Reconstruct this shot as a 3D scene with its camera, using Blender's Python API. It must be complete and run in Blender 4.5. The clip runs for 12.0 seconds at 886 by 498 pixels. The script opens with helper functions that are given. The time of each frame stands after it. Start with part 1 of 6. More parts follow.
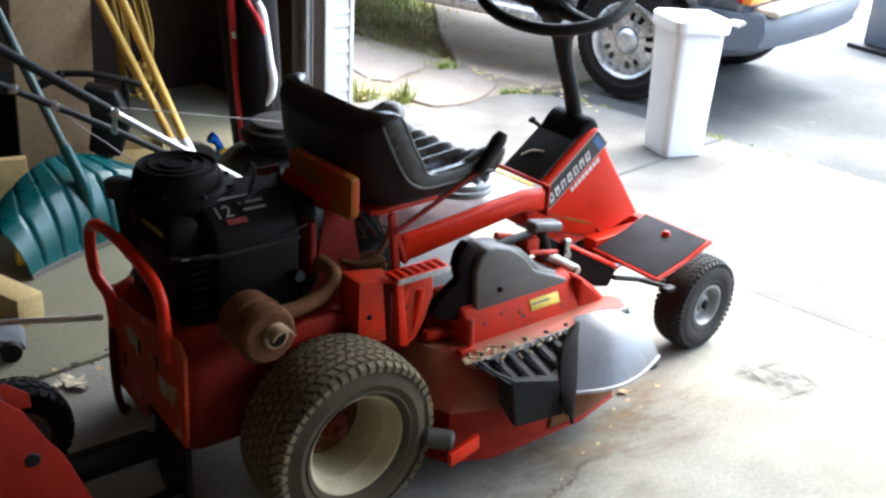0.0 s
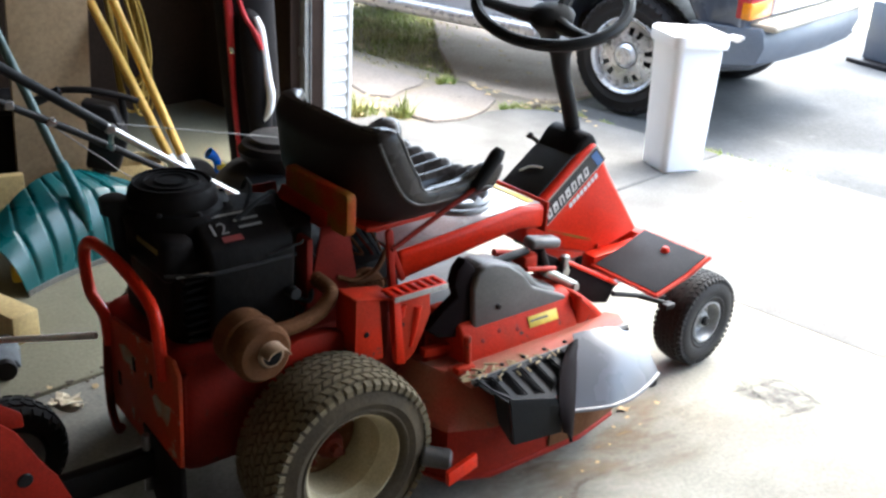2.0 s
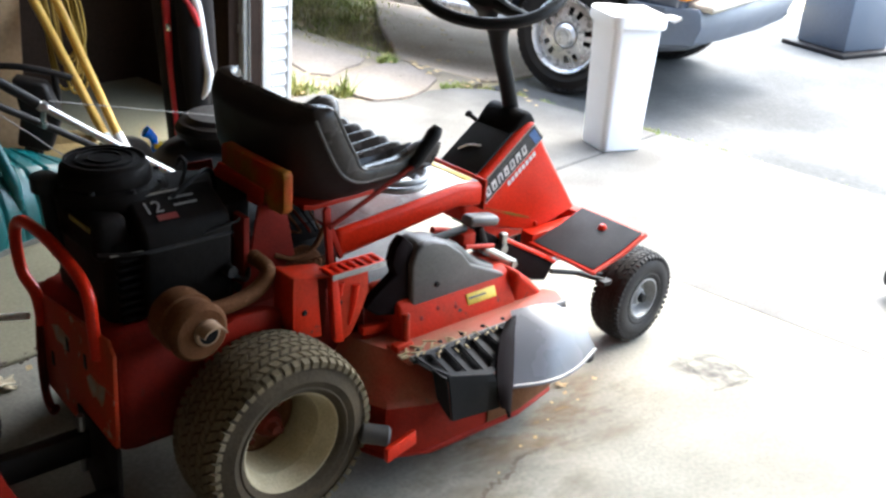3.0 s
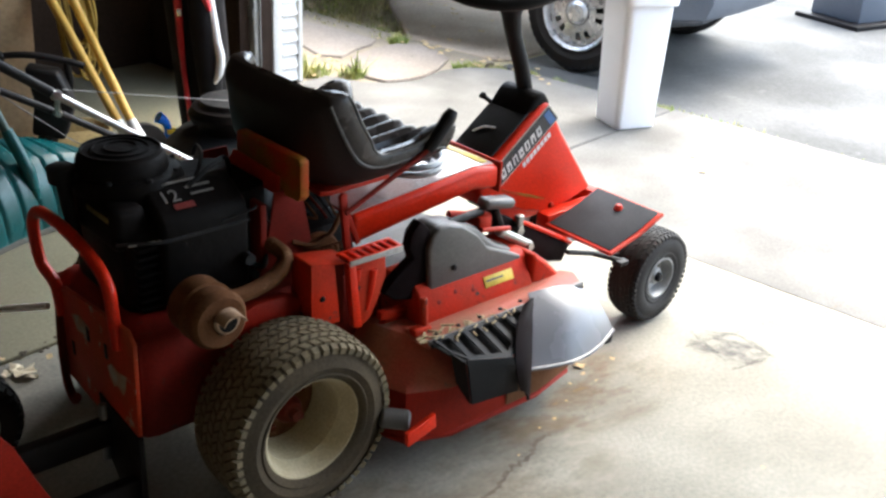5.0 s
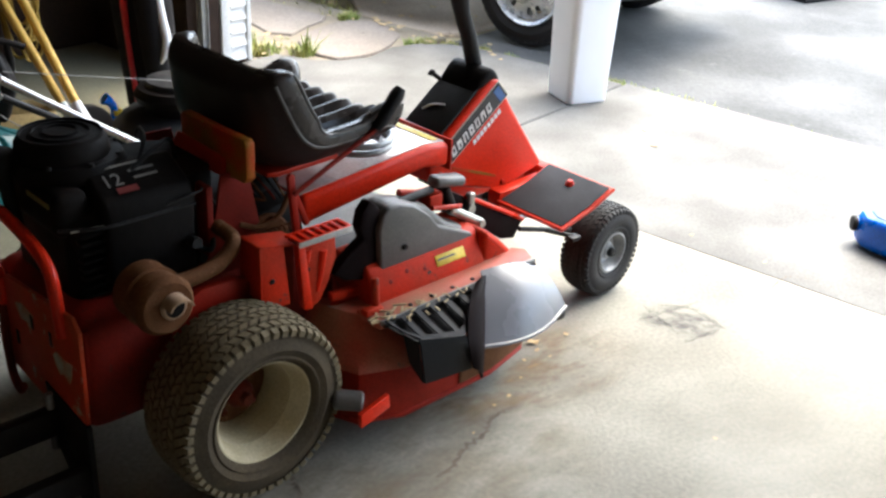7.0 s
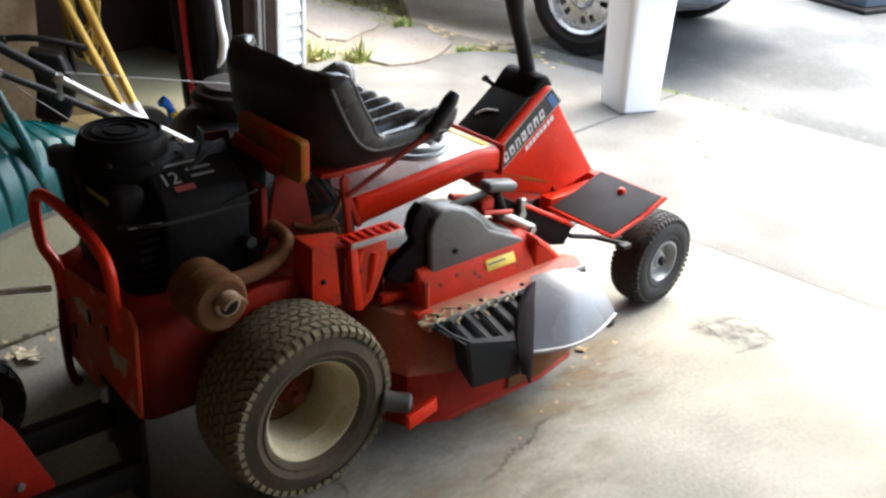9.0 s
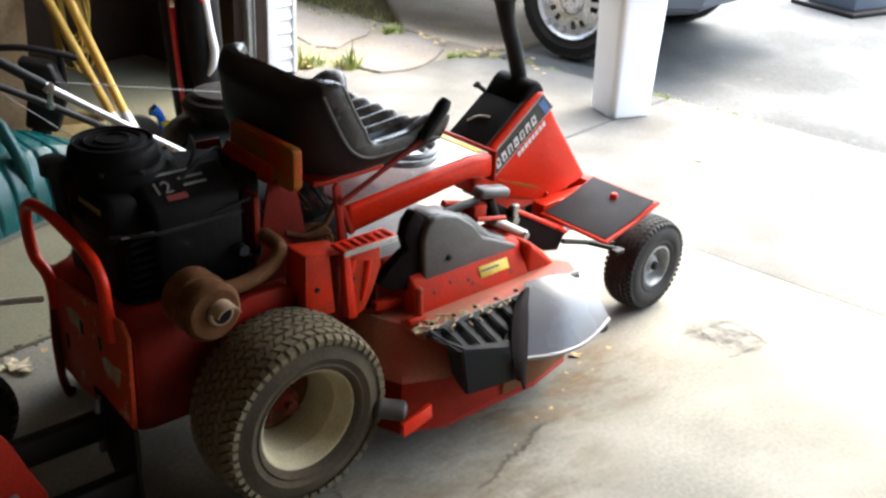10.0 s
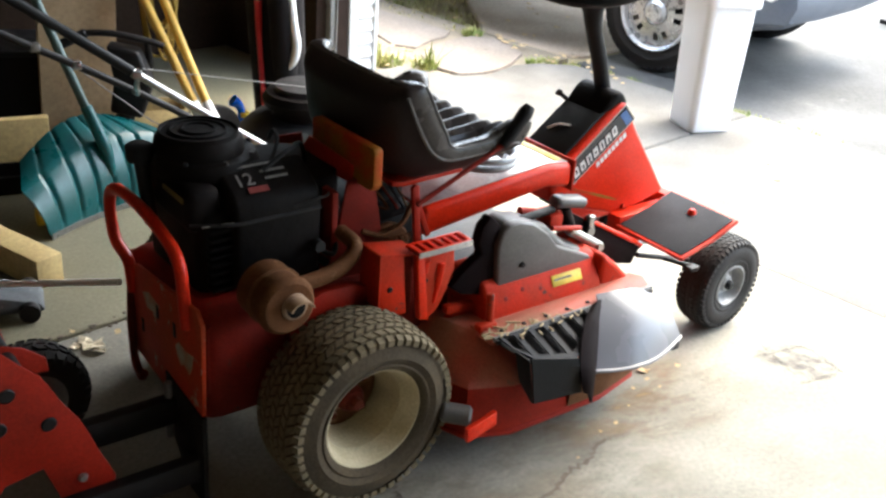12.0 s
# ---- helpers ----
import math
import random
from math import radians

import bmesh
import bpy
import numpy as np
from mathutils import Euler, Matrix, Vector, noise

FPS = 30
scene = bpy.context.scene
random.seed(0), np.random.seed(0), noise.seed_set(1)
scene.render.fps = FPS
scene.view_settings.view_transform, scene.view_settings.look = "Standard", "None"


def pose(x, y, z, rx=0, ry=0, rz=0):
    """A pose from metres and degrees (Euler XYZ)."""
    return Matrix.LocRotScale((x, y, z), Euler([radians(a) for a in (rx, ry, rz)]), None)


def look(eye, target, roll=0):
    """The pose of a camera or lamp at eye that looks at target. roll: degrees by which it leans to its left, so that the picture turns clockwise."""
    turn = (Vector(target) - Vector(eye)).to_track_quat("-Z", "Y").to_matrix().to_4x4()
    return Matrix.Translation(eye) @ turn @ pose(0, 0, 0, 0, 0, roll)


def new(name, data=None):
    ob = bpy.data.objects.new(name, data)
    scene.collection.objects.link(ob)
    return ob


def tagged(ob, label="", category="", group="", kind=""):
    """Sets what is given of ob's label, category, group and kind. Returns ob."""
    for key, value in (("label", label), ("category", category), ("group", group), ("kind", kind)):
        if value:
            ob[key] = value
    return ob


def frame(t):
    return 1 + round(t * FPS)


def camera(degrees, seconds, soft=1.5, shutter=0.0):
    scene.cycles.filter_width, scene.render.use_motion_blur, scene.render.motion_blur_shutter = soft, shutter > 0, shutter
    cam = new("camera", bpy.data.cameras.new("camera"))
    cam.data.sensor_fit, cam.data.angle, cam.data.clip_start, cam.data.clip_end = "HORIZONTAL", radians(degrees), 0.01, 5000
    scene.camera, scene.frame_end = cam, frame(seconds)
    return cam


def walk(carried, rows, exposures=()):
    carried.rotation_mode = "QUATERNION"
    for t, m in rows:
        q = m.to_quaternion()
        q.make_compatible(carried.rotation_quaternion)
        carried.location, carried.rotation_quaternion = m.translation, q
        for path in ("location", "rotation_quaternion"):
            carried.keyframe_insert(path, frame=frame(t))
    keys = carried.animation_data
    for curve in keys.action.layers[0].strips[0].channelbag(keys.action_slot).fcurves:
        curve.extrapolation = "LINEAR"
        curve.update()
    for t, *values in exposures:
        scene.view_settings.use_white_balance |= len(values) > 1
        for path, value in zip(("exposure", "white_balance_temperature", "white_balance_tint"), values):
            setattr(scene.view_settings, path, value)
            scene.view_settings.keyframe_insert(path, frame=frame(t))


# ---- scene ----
cam = camera(46.0, 12.0, soft=2.6)
PATH = [
    (0, (0.000, 0.000, 1.423), (0.0001, 1.8308, 0.6176), 3.40),
    (0.5, (0.015, 0.010, 1.429), (0.0153, 1.8395, 0.6211), 3.53),
    (1, (0.023, 0.009, 1.435), (0.0213, 1.8328, 0.6146), 3.41),
    (1.5, (0.007, 0.012, 1.414), (0.0149, 1.8356, 0.5935), 3.46),
    (2, (0.006, 0.017, 1.422), (0.0040, 1.8587, 0.6417), 3.28),
    (2.5, (0.023, 0.006, 1.429), (0.0294, 1.8284, 0.6063), 4.56),
    (3, (0.020, 0.010, 1.419), (0.1262, 1.8362, 0.6113), 4.39),
    (3.2, (0.033, 0.003, 1.424), (0.1570, 1.8285, 0.6174), 4.19),
    (4.8, (0.007, 0.010, 1.415), (0.0921, 1.8186, 0.5664), 2.95),
    (5, (0.010, 0.018, 1.429), (0.0943, 1.8277, 0.5814), 3.23),
    (5.5, (0.013, 0.019, 1.421), (0.1291, 1.8288, 0.5773), 3.44),
    (6, (0.032, 0.026, 1.432), (0.2054, 1.8149, 0.5540), 4.20),
    (6.5, (0.024, 0.031, 1.420), (0.2049, 1.8164, 0.5375), 4.21),
    (6.7, (0.029, 0.032, 1.430), (0.2068, 1.8181, 0.5473), 3.52),
    (8.3, (0.019, 0.032, 1.418), (0.1422, 1.8183, 0.5268), 3.70),
    (8.5, (0.026, 0.027, 1.420), (0.1428, 1.8150, 0.5309), 3.59),
    (9, (0.020, 0.020, 1.423), (0.0939, 1.8175, 0.5496), 3.15),
    (9.5, (0.025, 0.021, 1.427), (0.1078, 1.8118, 0.5399), 3.09),
    (10, (0.017, 0.023, 1.423), (0.1060, 1.8257, 0.5607), 2.85),
    (10.5, (0.006, 0.030, 1.415), (0.1131, 1.8382, 0.5677), 3.74),
    (11, (0.009, 0.020, 1.428), (0.0702, 1.8412, 0.6033), 3.74),
    (11.5, (-0.007, 0.014, 1.421), (0.0254, 1.8291, 0.5818), 4.27),
    (12, (-0.010, 0.033, 1.424), (-0.0396, 1.8351, 0.5582), 4.60),
]
walk(cam, [(t, look(eye, target, roll)) for t, eye, target, roll in PATH],
     exposures=tuple((t, stops, kelvin, 2) for t, stops, kelvin in ((0, 3.40, 5850), (3, 3.46, 6050), (5, 3.28, 6250), (6.5, 3.14, 6250), (8.5, 3.24, 6300), (9.5, 3.38, 6400), (11, 3.36, 6400), (12, 3.56, 6450))))

# ---- world and light ----
world = bpy.data.worlds.new("sky")
world.use_nodes = True
scene.world = world
wn = world.node_tree.nodes
sky = wn.new("ShaderNodeTexSky")
sky.sky_type, sky.sun_disc = "NISHITA", False
sky.sun_elevation, sky.sun_rotation = radians(62), radians(38)
sky.air_density, sky.dust_density, sky.ozone_density = 0.9, 5.0, 1.0
wn["Background"].inputs["Strength"].default_value = 0.15
world.node_tree.links.new(sky.outputs[0], wn["Background"].inputs["Color"])
sun_data = bpy.data.lights.new("sun", "SUN")
sun_data.energy, sun_data.angle, sun_data.color = 0.5, radians(110), (1.0, 0.985, 0.96)
sun = new("sun", sun_data)
sun.matrix_world = look((16.0 * math.cos(radians(52)), 16.0 * math.sin(radians(52)), 30), (0, 0, 0))


# ---- materials ----
def material(name, base, rough=0.6, metal=0.0, second=None, scale=12.0, amount=0.5, bump=0.1, fine=180.0,
             speck=None, speck_at=0.62, coat=0.0, island=0.0, sharp=0.15, spec=0.5, grit=1.0):
    """Colour mixed from base and second by coarse noise, darkened by fine grain, with specks of wear and a bump."""
    m = bpy.data.materials.new(name)
    m.use_nodes = True
    n, l = m.node_tree.nodes, m.node_tree.links
    b = n["Principled BSDF"]
    b.inputs["Metallic"].default_value = metal
    b.inputs["Coat Weight"].default_value = coat
    b.inputs["Specular IOR Level"].default_value = spec
    tc = n.new("ShaderNodeTexCoord")
    big = n.new("ShaderNodeTexNoise")
    big.inputs["Scale"].default_value, big.inputs["Detail"].default_value = scale, 6
    l.new(tc.outputs["Object"], big.inputs["Vector"])
    small = n.new("ShaderNodeTexNoise")
    small.inputs["Scale"].default_value, small.inputs["Detail"].default_value = fine, 3
    l.new(tc.outputs["Object"], small.inputs["Vector"])
    second = second or tuple(c * 0.7 for c in base)
    ramp = n.new("ShaderNodeMapRange")
    ramp.inputs["From Min"].default_value, ramp.inputs["From Max"].default_value = 0.5 - sharp, 0.5 + sharp
    ramp.inputs["To Max"].default_value = amount
    l.new(big.outputs["Fac"], ramp.inputs["Value"])
    mix = n.new("ShaderNodeMix")
    mix.data_type = "RGBA"
    mix.inputs[6].default_value, mix.inputs[7].default_value = (*base, 1), (*second, 1)
    l.new(ramp.outputs[0], mix.inputs["Factor"])
    out = mix.outputs[2]
    grain = n.new("ShaderNodeMix")
    grain.data_type, grain.blend_type = "RGBA", "MULTIPLY"
    gr = n.new("ShaderNodeMapRange")
    gr.inputs["From Min"].default_value, gr.inputs["From Max"].default_value = 0.3, 0.7
    gr.inputs["To Min"].default_value, gr.inputs["To Max"].default_value = 0.82, 1.1
    l.new(small.outputs["Fac"], gr.inputs["Value"])
    grain.inputs["Factor"].default_value = grit
    l.new(out, grain.inputs[6])
    l.new(gr.outputs[0], grain.inputs[7])
    out = grain.outputs[2]
    if speck:
        sn = n.new("ShaderNodeTexNoise")
        sn.inputs["Scale"].default_value, sn.inputs["Detail"].default_value = scale * 2.3, 8
        sn.inputs["Roughness"].default_value = 0.7
        mp = n.new("ShaderNodeMapping")
        mp.inputs["Location"].default_value = (3.1, 7.7, 1.3)
        l.new(tc.outputs["Object"], mp.inputs["Vector"])
        l.new(mp.outputs[0], sn.inputs["Vector"])
        sr = n.new("ShaderNodeMapRange")
        sr.inputs["From Min"].default_value, sr.inputs["From Max"].default_value = speck_at, speck_at + 0.06
        l.new(sn.outputs["Fac"], sr.inputs["Value"])
        sm = n.new("ShaderNodeMix")
        sm.data_type = "RGBA"
        l.new(out, sm.inputs[6])
        sm.inputs[7].default_value = (*speck, 1)
        l.new(sr.outputs[0], sm.inputs["Factor"])
        out = sm.outputs[2]
    if island:
        geo = n.new("ShaderNodeNewGeometry")
        ir = n.new("ShaderNodeMapRange")
        ir.inputs["To Min"].default_value, ir.inputs["To Max"].default_value = 1 - island, 1 + island
        l.new(geo.outputs["Random Per Island"], ir.inputs["Value"])
        im = n.new("ShaderNodeMix")
        im.data_type, im.blend_type = "RGBA", "MULTIPLY"
        im.inputs["Factor"].default_value = 1.0
        l.new(out, im.inputs[6])
        l.new(ir.outputs[0], im.inputs[7])
        out = im.outputs[2]
    l.new(out, b.inputs["Base Color"])
    rr = n.new("ShaderNodeMapRange")
    rr.inputs["From Min"].default_value, rr.inputs["From Max"].default_value = 0.3, 0.7
    rr.inputs["To Min"].default_value, rr.inputs["To Max"].default_value = max(0.03, rough - 0.12), min(1, rough + 0.12)
    l.new(big.outputs["Fac"], rr.inputs["Value"])
    l.new(rr.outputs[0], b.inputs["Roughness"])
    if bump:
        bp = n.new("ShaderNodeBump")
        bp.inputs["Strength"].default_value, bp.inputs["Distance"].default_value = bump, 0.004
        l.new(small.outputs["Fac"], bp.inputs["Height"])
        l.new(bp.outputs[0], b.inputs["Normal"])
    return m


CONCRETE = material("concrete", (0.262, 0.247, 0.207), 0.85, second=(0.190, 0.178, 0.148), scale=2.4, amount=1.0, bump=0.25, fine=90,
                    speck=(0.165, 0.155, 0.135), speck_at=0.64)
APRON = material("apron_concrete", (0.140, 0.135, 0.127), 0.85, second=(0.098, 0.094, 0.088), scale=3.0, amount=1.0, bump=0.25, fine=90)
OLD_CONCRETE = material("old_concrete", (0.235, 0.204, 0.180), 0.9, second=(0.19, 0.160, 0.132), scale=3.0, bump=0.4, fine=60,
                        speck=(0.13, 0.115, 0.09), speck_at=0.63)
PATH_TAN = material("sandy_concrete", (0.44, 0.355, 0.275), 0.9, second=(0.33, 0.26, 0.195), scale=4.0, bump=0.4, fine=60,
                    speck=(0.16, 0.13, 0.095), speck_at=0.66)
ASPHALT = material("worn_asphalt", (0.077, 0.077, 0.077), 0.9, second=(0.058, 0.058, 0.057), scale=1.6, amount=1.0, bump=0.5, fine=50, sharp=0.1,
                   speck=(0.10, 0.10, 0.10), speck_at=0.62)
# Stained concrete; the left side's dim, yellowish shade is put into its colour.
FLOOR_SHADED = material("shaded_concrete", (0.205, 0.190, 0.126), 0.85, second=(0.152, 0.140, 0.092), scale=1.8, amount=0.8, bump=0.25, fine=90,
                     speck=(0.085, 0.078, 0.054), speck_at=0.63)
DIRT_PATH = material("packed_dirt", (0.24, 0.205, 0.155), 0.95, second=(0.17, 0.138, 0.10), scale=5, bump=0.5, fine=60)
SOIL_PALE = material("joint_sand", (0.34, 0.31, 0.26), 0.95, second=(0.24, 0.21, 0.17), scale=8, bump=0.4)
SOIL = material("soil", (0.36, 0.31, 0.19), 0.95, second=(0.25, 0.21, 0.12), scale=8, bump=0.6, fine=60)
WEED = material("weed", (0.20, 0.27, 0.06), 0.7, second=(0.40, 0.36, 0.14), scale=6, amount=0.8, bump=0, island=0.35)
GRASS = material("grass", (0.34, 0.40, 0.12), 0.7, second=(0.60, 0.52, 0.28), scale=2.5, amount=0.9, bump=0, island=0.35)
PALE_LEAF = material("pale_dry_leaf", (0.66, 0.58, 0.42), 0.85, second=(0.5, 0.42, 0.28), scale=25, bump=0.1)
LEAF = material("dry_leaf", (0.44, 0.33, 0.18), 0.8, second=(0.32, 0.22, 0.10), scale=20, bump=0.1, island=0.3)
RED = material("red_paint", (0.66, 0.024, 0.005), 0.38, spec=0.22, second=(0.54, 0.020, 0.004), scale=6, bump=0.03, coat=0.06)
# Paler than the red: the sky's reflection on the tunnel top is painted in.
TUNNEL_TOP = material("pale_red_sheen", (0.50, 0.30, 0.27), 0.22, second=(0.50, 0.42, 0.40), scale=7, amount=1.0, bump=0.04, coat=0.6, spec=0.7)
# Darkened copy of the red: shade at the mower's rear, plus grime specks.
RED_DEEP = material("grimy_shaded_red", (0.21, 0.012, 0.006), 0.6, spec=0.12, second=(0.13, 0.014, 0.009), scale=8, amount=0.9, bump=0.1,
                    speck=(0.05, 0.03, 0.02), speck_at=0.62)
RED_SCUFF = material("scuffed_red_paint", (0.52, 0.024, 0.006), 0.55, spec=0.12, second=(0.36, 0.035, 0.014), scale=11, amount=0.85, bump=0.15, sharp=0.1,
                    speck=(0.07, 0.04, 0.03), speck_at=0.60)
RED_WORN = material("worn_red_paint", (0.46, 0.020, 0.004), 0.5, spec=0.2, second=(0.32, 0.018, 0.005), scale=9, bump=0.1,
                    speck=(0.20, 0.10, 0.06), speck_at=0.64)
RED_DUSTY = material("dusty_red_paint", (0.42, 0.06, 0.035), 0.7, second=(0.30, 0.17, 0.10), scale=7, amount=0.75, bump=0.2,
                     speck=(0.16, 0.10, 0.07), speck_at=0.61)
RED_OLD = material("old_orange_paint", (0.40, 0.030, 0.006), 0.6, spec=0.15, second=(0.22, 0.10, 0.010), scale=9, amount=0.9, bump=0.1, sharp=0.08,
                   speck=(0.24, 0.17, 0.03), speck_at=0.63)
RED_BARE = material("chipped_red_plate", (0.50, 0.035, 0.008), 0.55, spec=0.2, second=(0.34, 0.075, 0.03), scale=8, amount=0.9, bump=0.1,
                    speck=(0.36, 0.33, 0.26), speck_at=0.60)
BARE = material("bare_primer", (0.33, 0.29, 0.20), 0.6, second=(0.42, 0.10, 0.04), scale=30, amount=0.7, bump=0.05)
FLAP = material("burnt_flap", (0.36, 0.24, 0.15), 0.6, 0.2, second=(0.24, 0.13, 0.07), scale=30, bump=0.1)
BLACK = material("black_plastic", (0.013, 0.013, 0.014), 0.55, spec=0.16, second=(0.016, 0.016, 0.017), scale=14, bump=0.05)
BLACK_VINYL = material("black_vinyl", (0.027, 0.022, 0.021), 0.28, second=(0.042, 0.034, 0.032), scale=18, bump=0.08, spec=0.32)
SEAT_SHELL = material("seat_shell", (0.022, 0.016, 0.016), 0.55, spec=0.2, second=(0.030, 0.022, 0.021), scale=12, bump=0.08)
PIPING = material("worn_edge_vinyl", (0.10, 0.095, 0.09), 0.5, second=(0.05, 0.05, 0.05), scale=25, bump=0.1)
MAROON = material("dark_maroon_rubber", (0.007, 0.004, 0.0045), 0.7, spec=0.06, second=(0.011, 0.005, 0.005), scale=15, bump=0.08)
BLACK_STEEL = material("black_steel", (0.010, 0.009, 0.009), 0.55, 0.0, spec=0.2, second=(0.016, 0.011, 0.010), scale=14, bump=0.1)
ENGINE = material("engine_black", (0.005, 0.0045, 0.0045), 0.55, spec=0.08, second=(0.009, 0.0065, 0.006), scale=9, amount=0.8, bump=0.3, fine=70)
BRASS = material("dull_brass", (0.20, 0.15, 0.03), 0.5, bump=0)
FADED_INK = material("faded_ink", (0.22, 0.21, 0.20), 0.6, second=(0.10, 0.10, 0.10), scale=60, bump=0)
ENGINE_GREY = material("engine_grey", (0.02, 0.019, 0.02), 0.6, 0.2, second=(0.012, 0.012, 0.012), spec=0.3, scale=20, bump=0.1)
TYRE = material("dusty_tyre", (0.15, 0.120, 0.076), 0.9, spec=0.15, second=(0.23, 0.185, 0.115), scale=10, bump=0.3, fine=120)
TYRE_WALL = material("dusty_sidewall", (0.060, 0.047, 0.032), 0.9, spec=0.15, second=(0.12, 0.092, 0.058), scale=11, bump=0.2)
RED_DARK = material("dull_red_steel", (0.13, 0.012, 0.007), 0.7, spec=0.1, second=(0.075, 0.018, 0.009), scale=12, amount=0.9, bump=0.2)
# Darker copy of the worn red, with the skirt's shade put into the colour.
RED_SHADE = material("shaded_red_paint", (0.31, 0.015, 0.006), 0.55, spec=0.15, second=(0.22, 0.014, 0.006), scale=7, amount=0.9, bump=0.1,
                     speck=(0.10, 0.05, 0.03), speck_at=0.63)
DECK_GREY = material("dusty_grey_steel", (0.105, 0.10, 0.10), 0.6, spec=0.2, second=(0.08, 0.075, 0.074), scale=9, bump=0.1)
BLACK_SHINE = material("black_shiny_plastic", (0.011, 0.011, 0.014), 0.45, spec=0.12, second=(0.022, 0.022, 0.027), scale=12, bump=0.04)
TYRE_DARK = material("tyre_wall", (0.020, 0.019, 0.020), 0.75, spec=0.3, second=(0.036, 0.033, 0.031), scale=12, bump=0.2)
RIM = material("cream_rim", (0.52, 0.45, 0.29), 0.5, second=(0.38, 0.29, 0.16), scale=14, bump=0.05,
               speck=(0.20, 0.11, 0.06), speck_at=0.68)
RIM_GREY = material("grey_rim", (0.34, 0.35, 0.36), 0.45, 0.3, second=(0.2, 0.2, 0.2), scale=25, bump=0.05)
RUST = material("rusted_steel", (0.125, 0.052, 0.020), 0.85, 0.0, spec=0.15, second=(0.070, 0.028, 0.012), scale=22, bump=0.35, fine=220,
                speck=(0.22, 0.11, 0.06), speck_at=0.62)
STEEL = material("bare_steel", (0.36, 0.355, 0.34), 0.35, 0.9, second=(0.24, 0.23, 0.22), scale=30, bump=0.05)
CHROME = material("chrome", (0.8, 0.8, 0.8), 0.14, 1.0, second=(0.6, 0.58, 0.55), scale=40, bump=0.02)
GREY_PLASTIC = material("grey_plastic", (0.105, 0.097, 0.092), 0.45, second=(0.078, 0.072, 0.068), scale=9, bump=0.01)
CHUTE = material("pale_grey_plastic", (0.20, 0.20, 0.222), 0.24, second=(0.17, 0.17, 0.19), scale=4, bump=0.0, fine=12, grit=0.4)
GRIP = material("foot_grip", (0.027, 0.027, 0.033), 0.8, spec=0.25, second=(0.032, 0.032, 0.036), scale=15, bump=0.12, fine=260)
YELLOW = material("yellow_sticker", (0.70, 0.50, 0.03), 0.5, second=(0.5, 0.36, 0.04), scale=40, bump=0)
WHITE_INK = material("white_ink", (0.72, 0.72, 0.70), 0.5, second=(0.5, 0.5, 0.5), scale=60, bump=0)
SILVER_INK = material("silver_ink", (0.42, 0.40, 0.36), 0.5, second=(0.3, 0.28, 0.25), scale=60, bump=0)
BLUE_INK = material("blue_ink", (0.06, 0.15, 0.36), 0.5, bump=0)
RED_INK = material("red_ink", (0.20, 0.02, 0.02), 0.5, bump=0)
DECAL = material("decal_black", (0.02, 0.02, 0.022), 0.4, bump=0)
WHITE = material("white_paint", (0.78, 0.78, 0.77), 0.6, second=(0.7, 0.7, 0.69), scale=5, bump=0.05)
WHITE_PLASTIC = material("white_plastic", (0.82, 0.82, 0.83), 0.45, second=(0.77, 0.77, 0.78), scale=6, bump=0.0, grit=0.0)
DARK_WOOD = material("dark_wood", (0.030, 0.018, 0.013), 0.85, spec=0.2, second=(0.02, 0.012, 0.01), scale=7, bump=0.3, fine=60)
PLY = material("plywood", (0.36, 0.25, 0.14), 0.75, second=(0.26, 0.17, 0.09), scale=4, bump=0.15, fine=60)
PINE = material("pine", (0.52, 0.39, 0.17), 0.65, second=(0.43, 0.30, 0.12), scale=8, bump=0.15, fine=80)
HANDLE = material("yellow_handle", (0.80, 0.50, 0.10), 0.42, second=(0.66, 0.38, 0.07), scale=15, bump=0.05)
TEAL = material("teal_plastic", (0.006, 0.085, 0.088), 0.34, spec=0.45, second=(0.005, 0.058, 0.062), scale=10, bump=0.05)
TEAL_DARK = material("green_handle", (0.05, 0.09, 0.08), 0.45, bump=0.05)
BLUE = material("blue_plastic", (0.0, 0.13, 0.68), 0.3, second=(0.0, 0.10, 0.55), scale=10, bump=0.02)
RED_CLOTH = material("red_cloth", (0.60, 0.02, 0.03), 0.55, second=(0.45, 0.012, 0.02), scale=14, bump=0.25)
BLACK_CLOTH = material("black_cloth", (0.009, 0.008, 0.009), 0.8, spec=0.2, second=(0.015, 0.012, 0.013), scale=14, bump=0.3)
ROPE = material("yellow_rope", (0.36, 0.24, 0.04), 0.85, second=(0.22, 0.14, 0.03), scale=60, bump=0.4)
CAR_WHITE = material("car_paint", (0.62, 0.63, 0.64), 0.25, second=(0.58, 0.59, 0.6), scale=3, bump=0, coat=0.5)
CAR_GREY = material("bumper_plastic", (0.085, 0.10, 0.125), 0.5, second=(0.11, 0.12, 0.14), scale=4, bump=0.05)
CAR_TAN = material("tan_trim", (0.56, 0.51, 0.42), 0.4, second=(0.36, 0.3, 0.22), scale=5, bump=0)
LAMP_RED = material("red_lens", (0.40, 0.01, 0.015), 0.15, bump=0)
LAMP_AMBER = material("amber_lens", (0.75, 0.25, 0.01), 0.15, bump=0)
ALLOY = material("alloy_wheel", (0.66, 0.66, 0.66), 0.3, 0.6, second=(0.5, 0.5, 0.5), scale=20, bump=0)
CRACK = material("crack_dirt", (0.10, 0.08, 0.06), 0.95, second=(0.2, 0.17, 0.13), scale=40, bump=0)
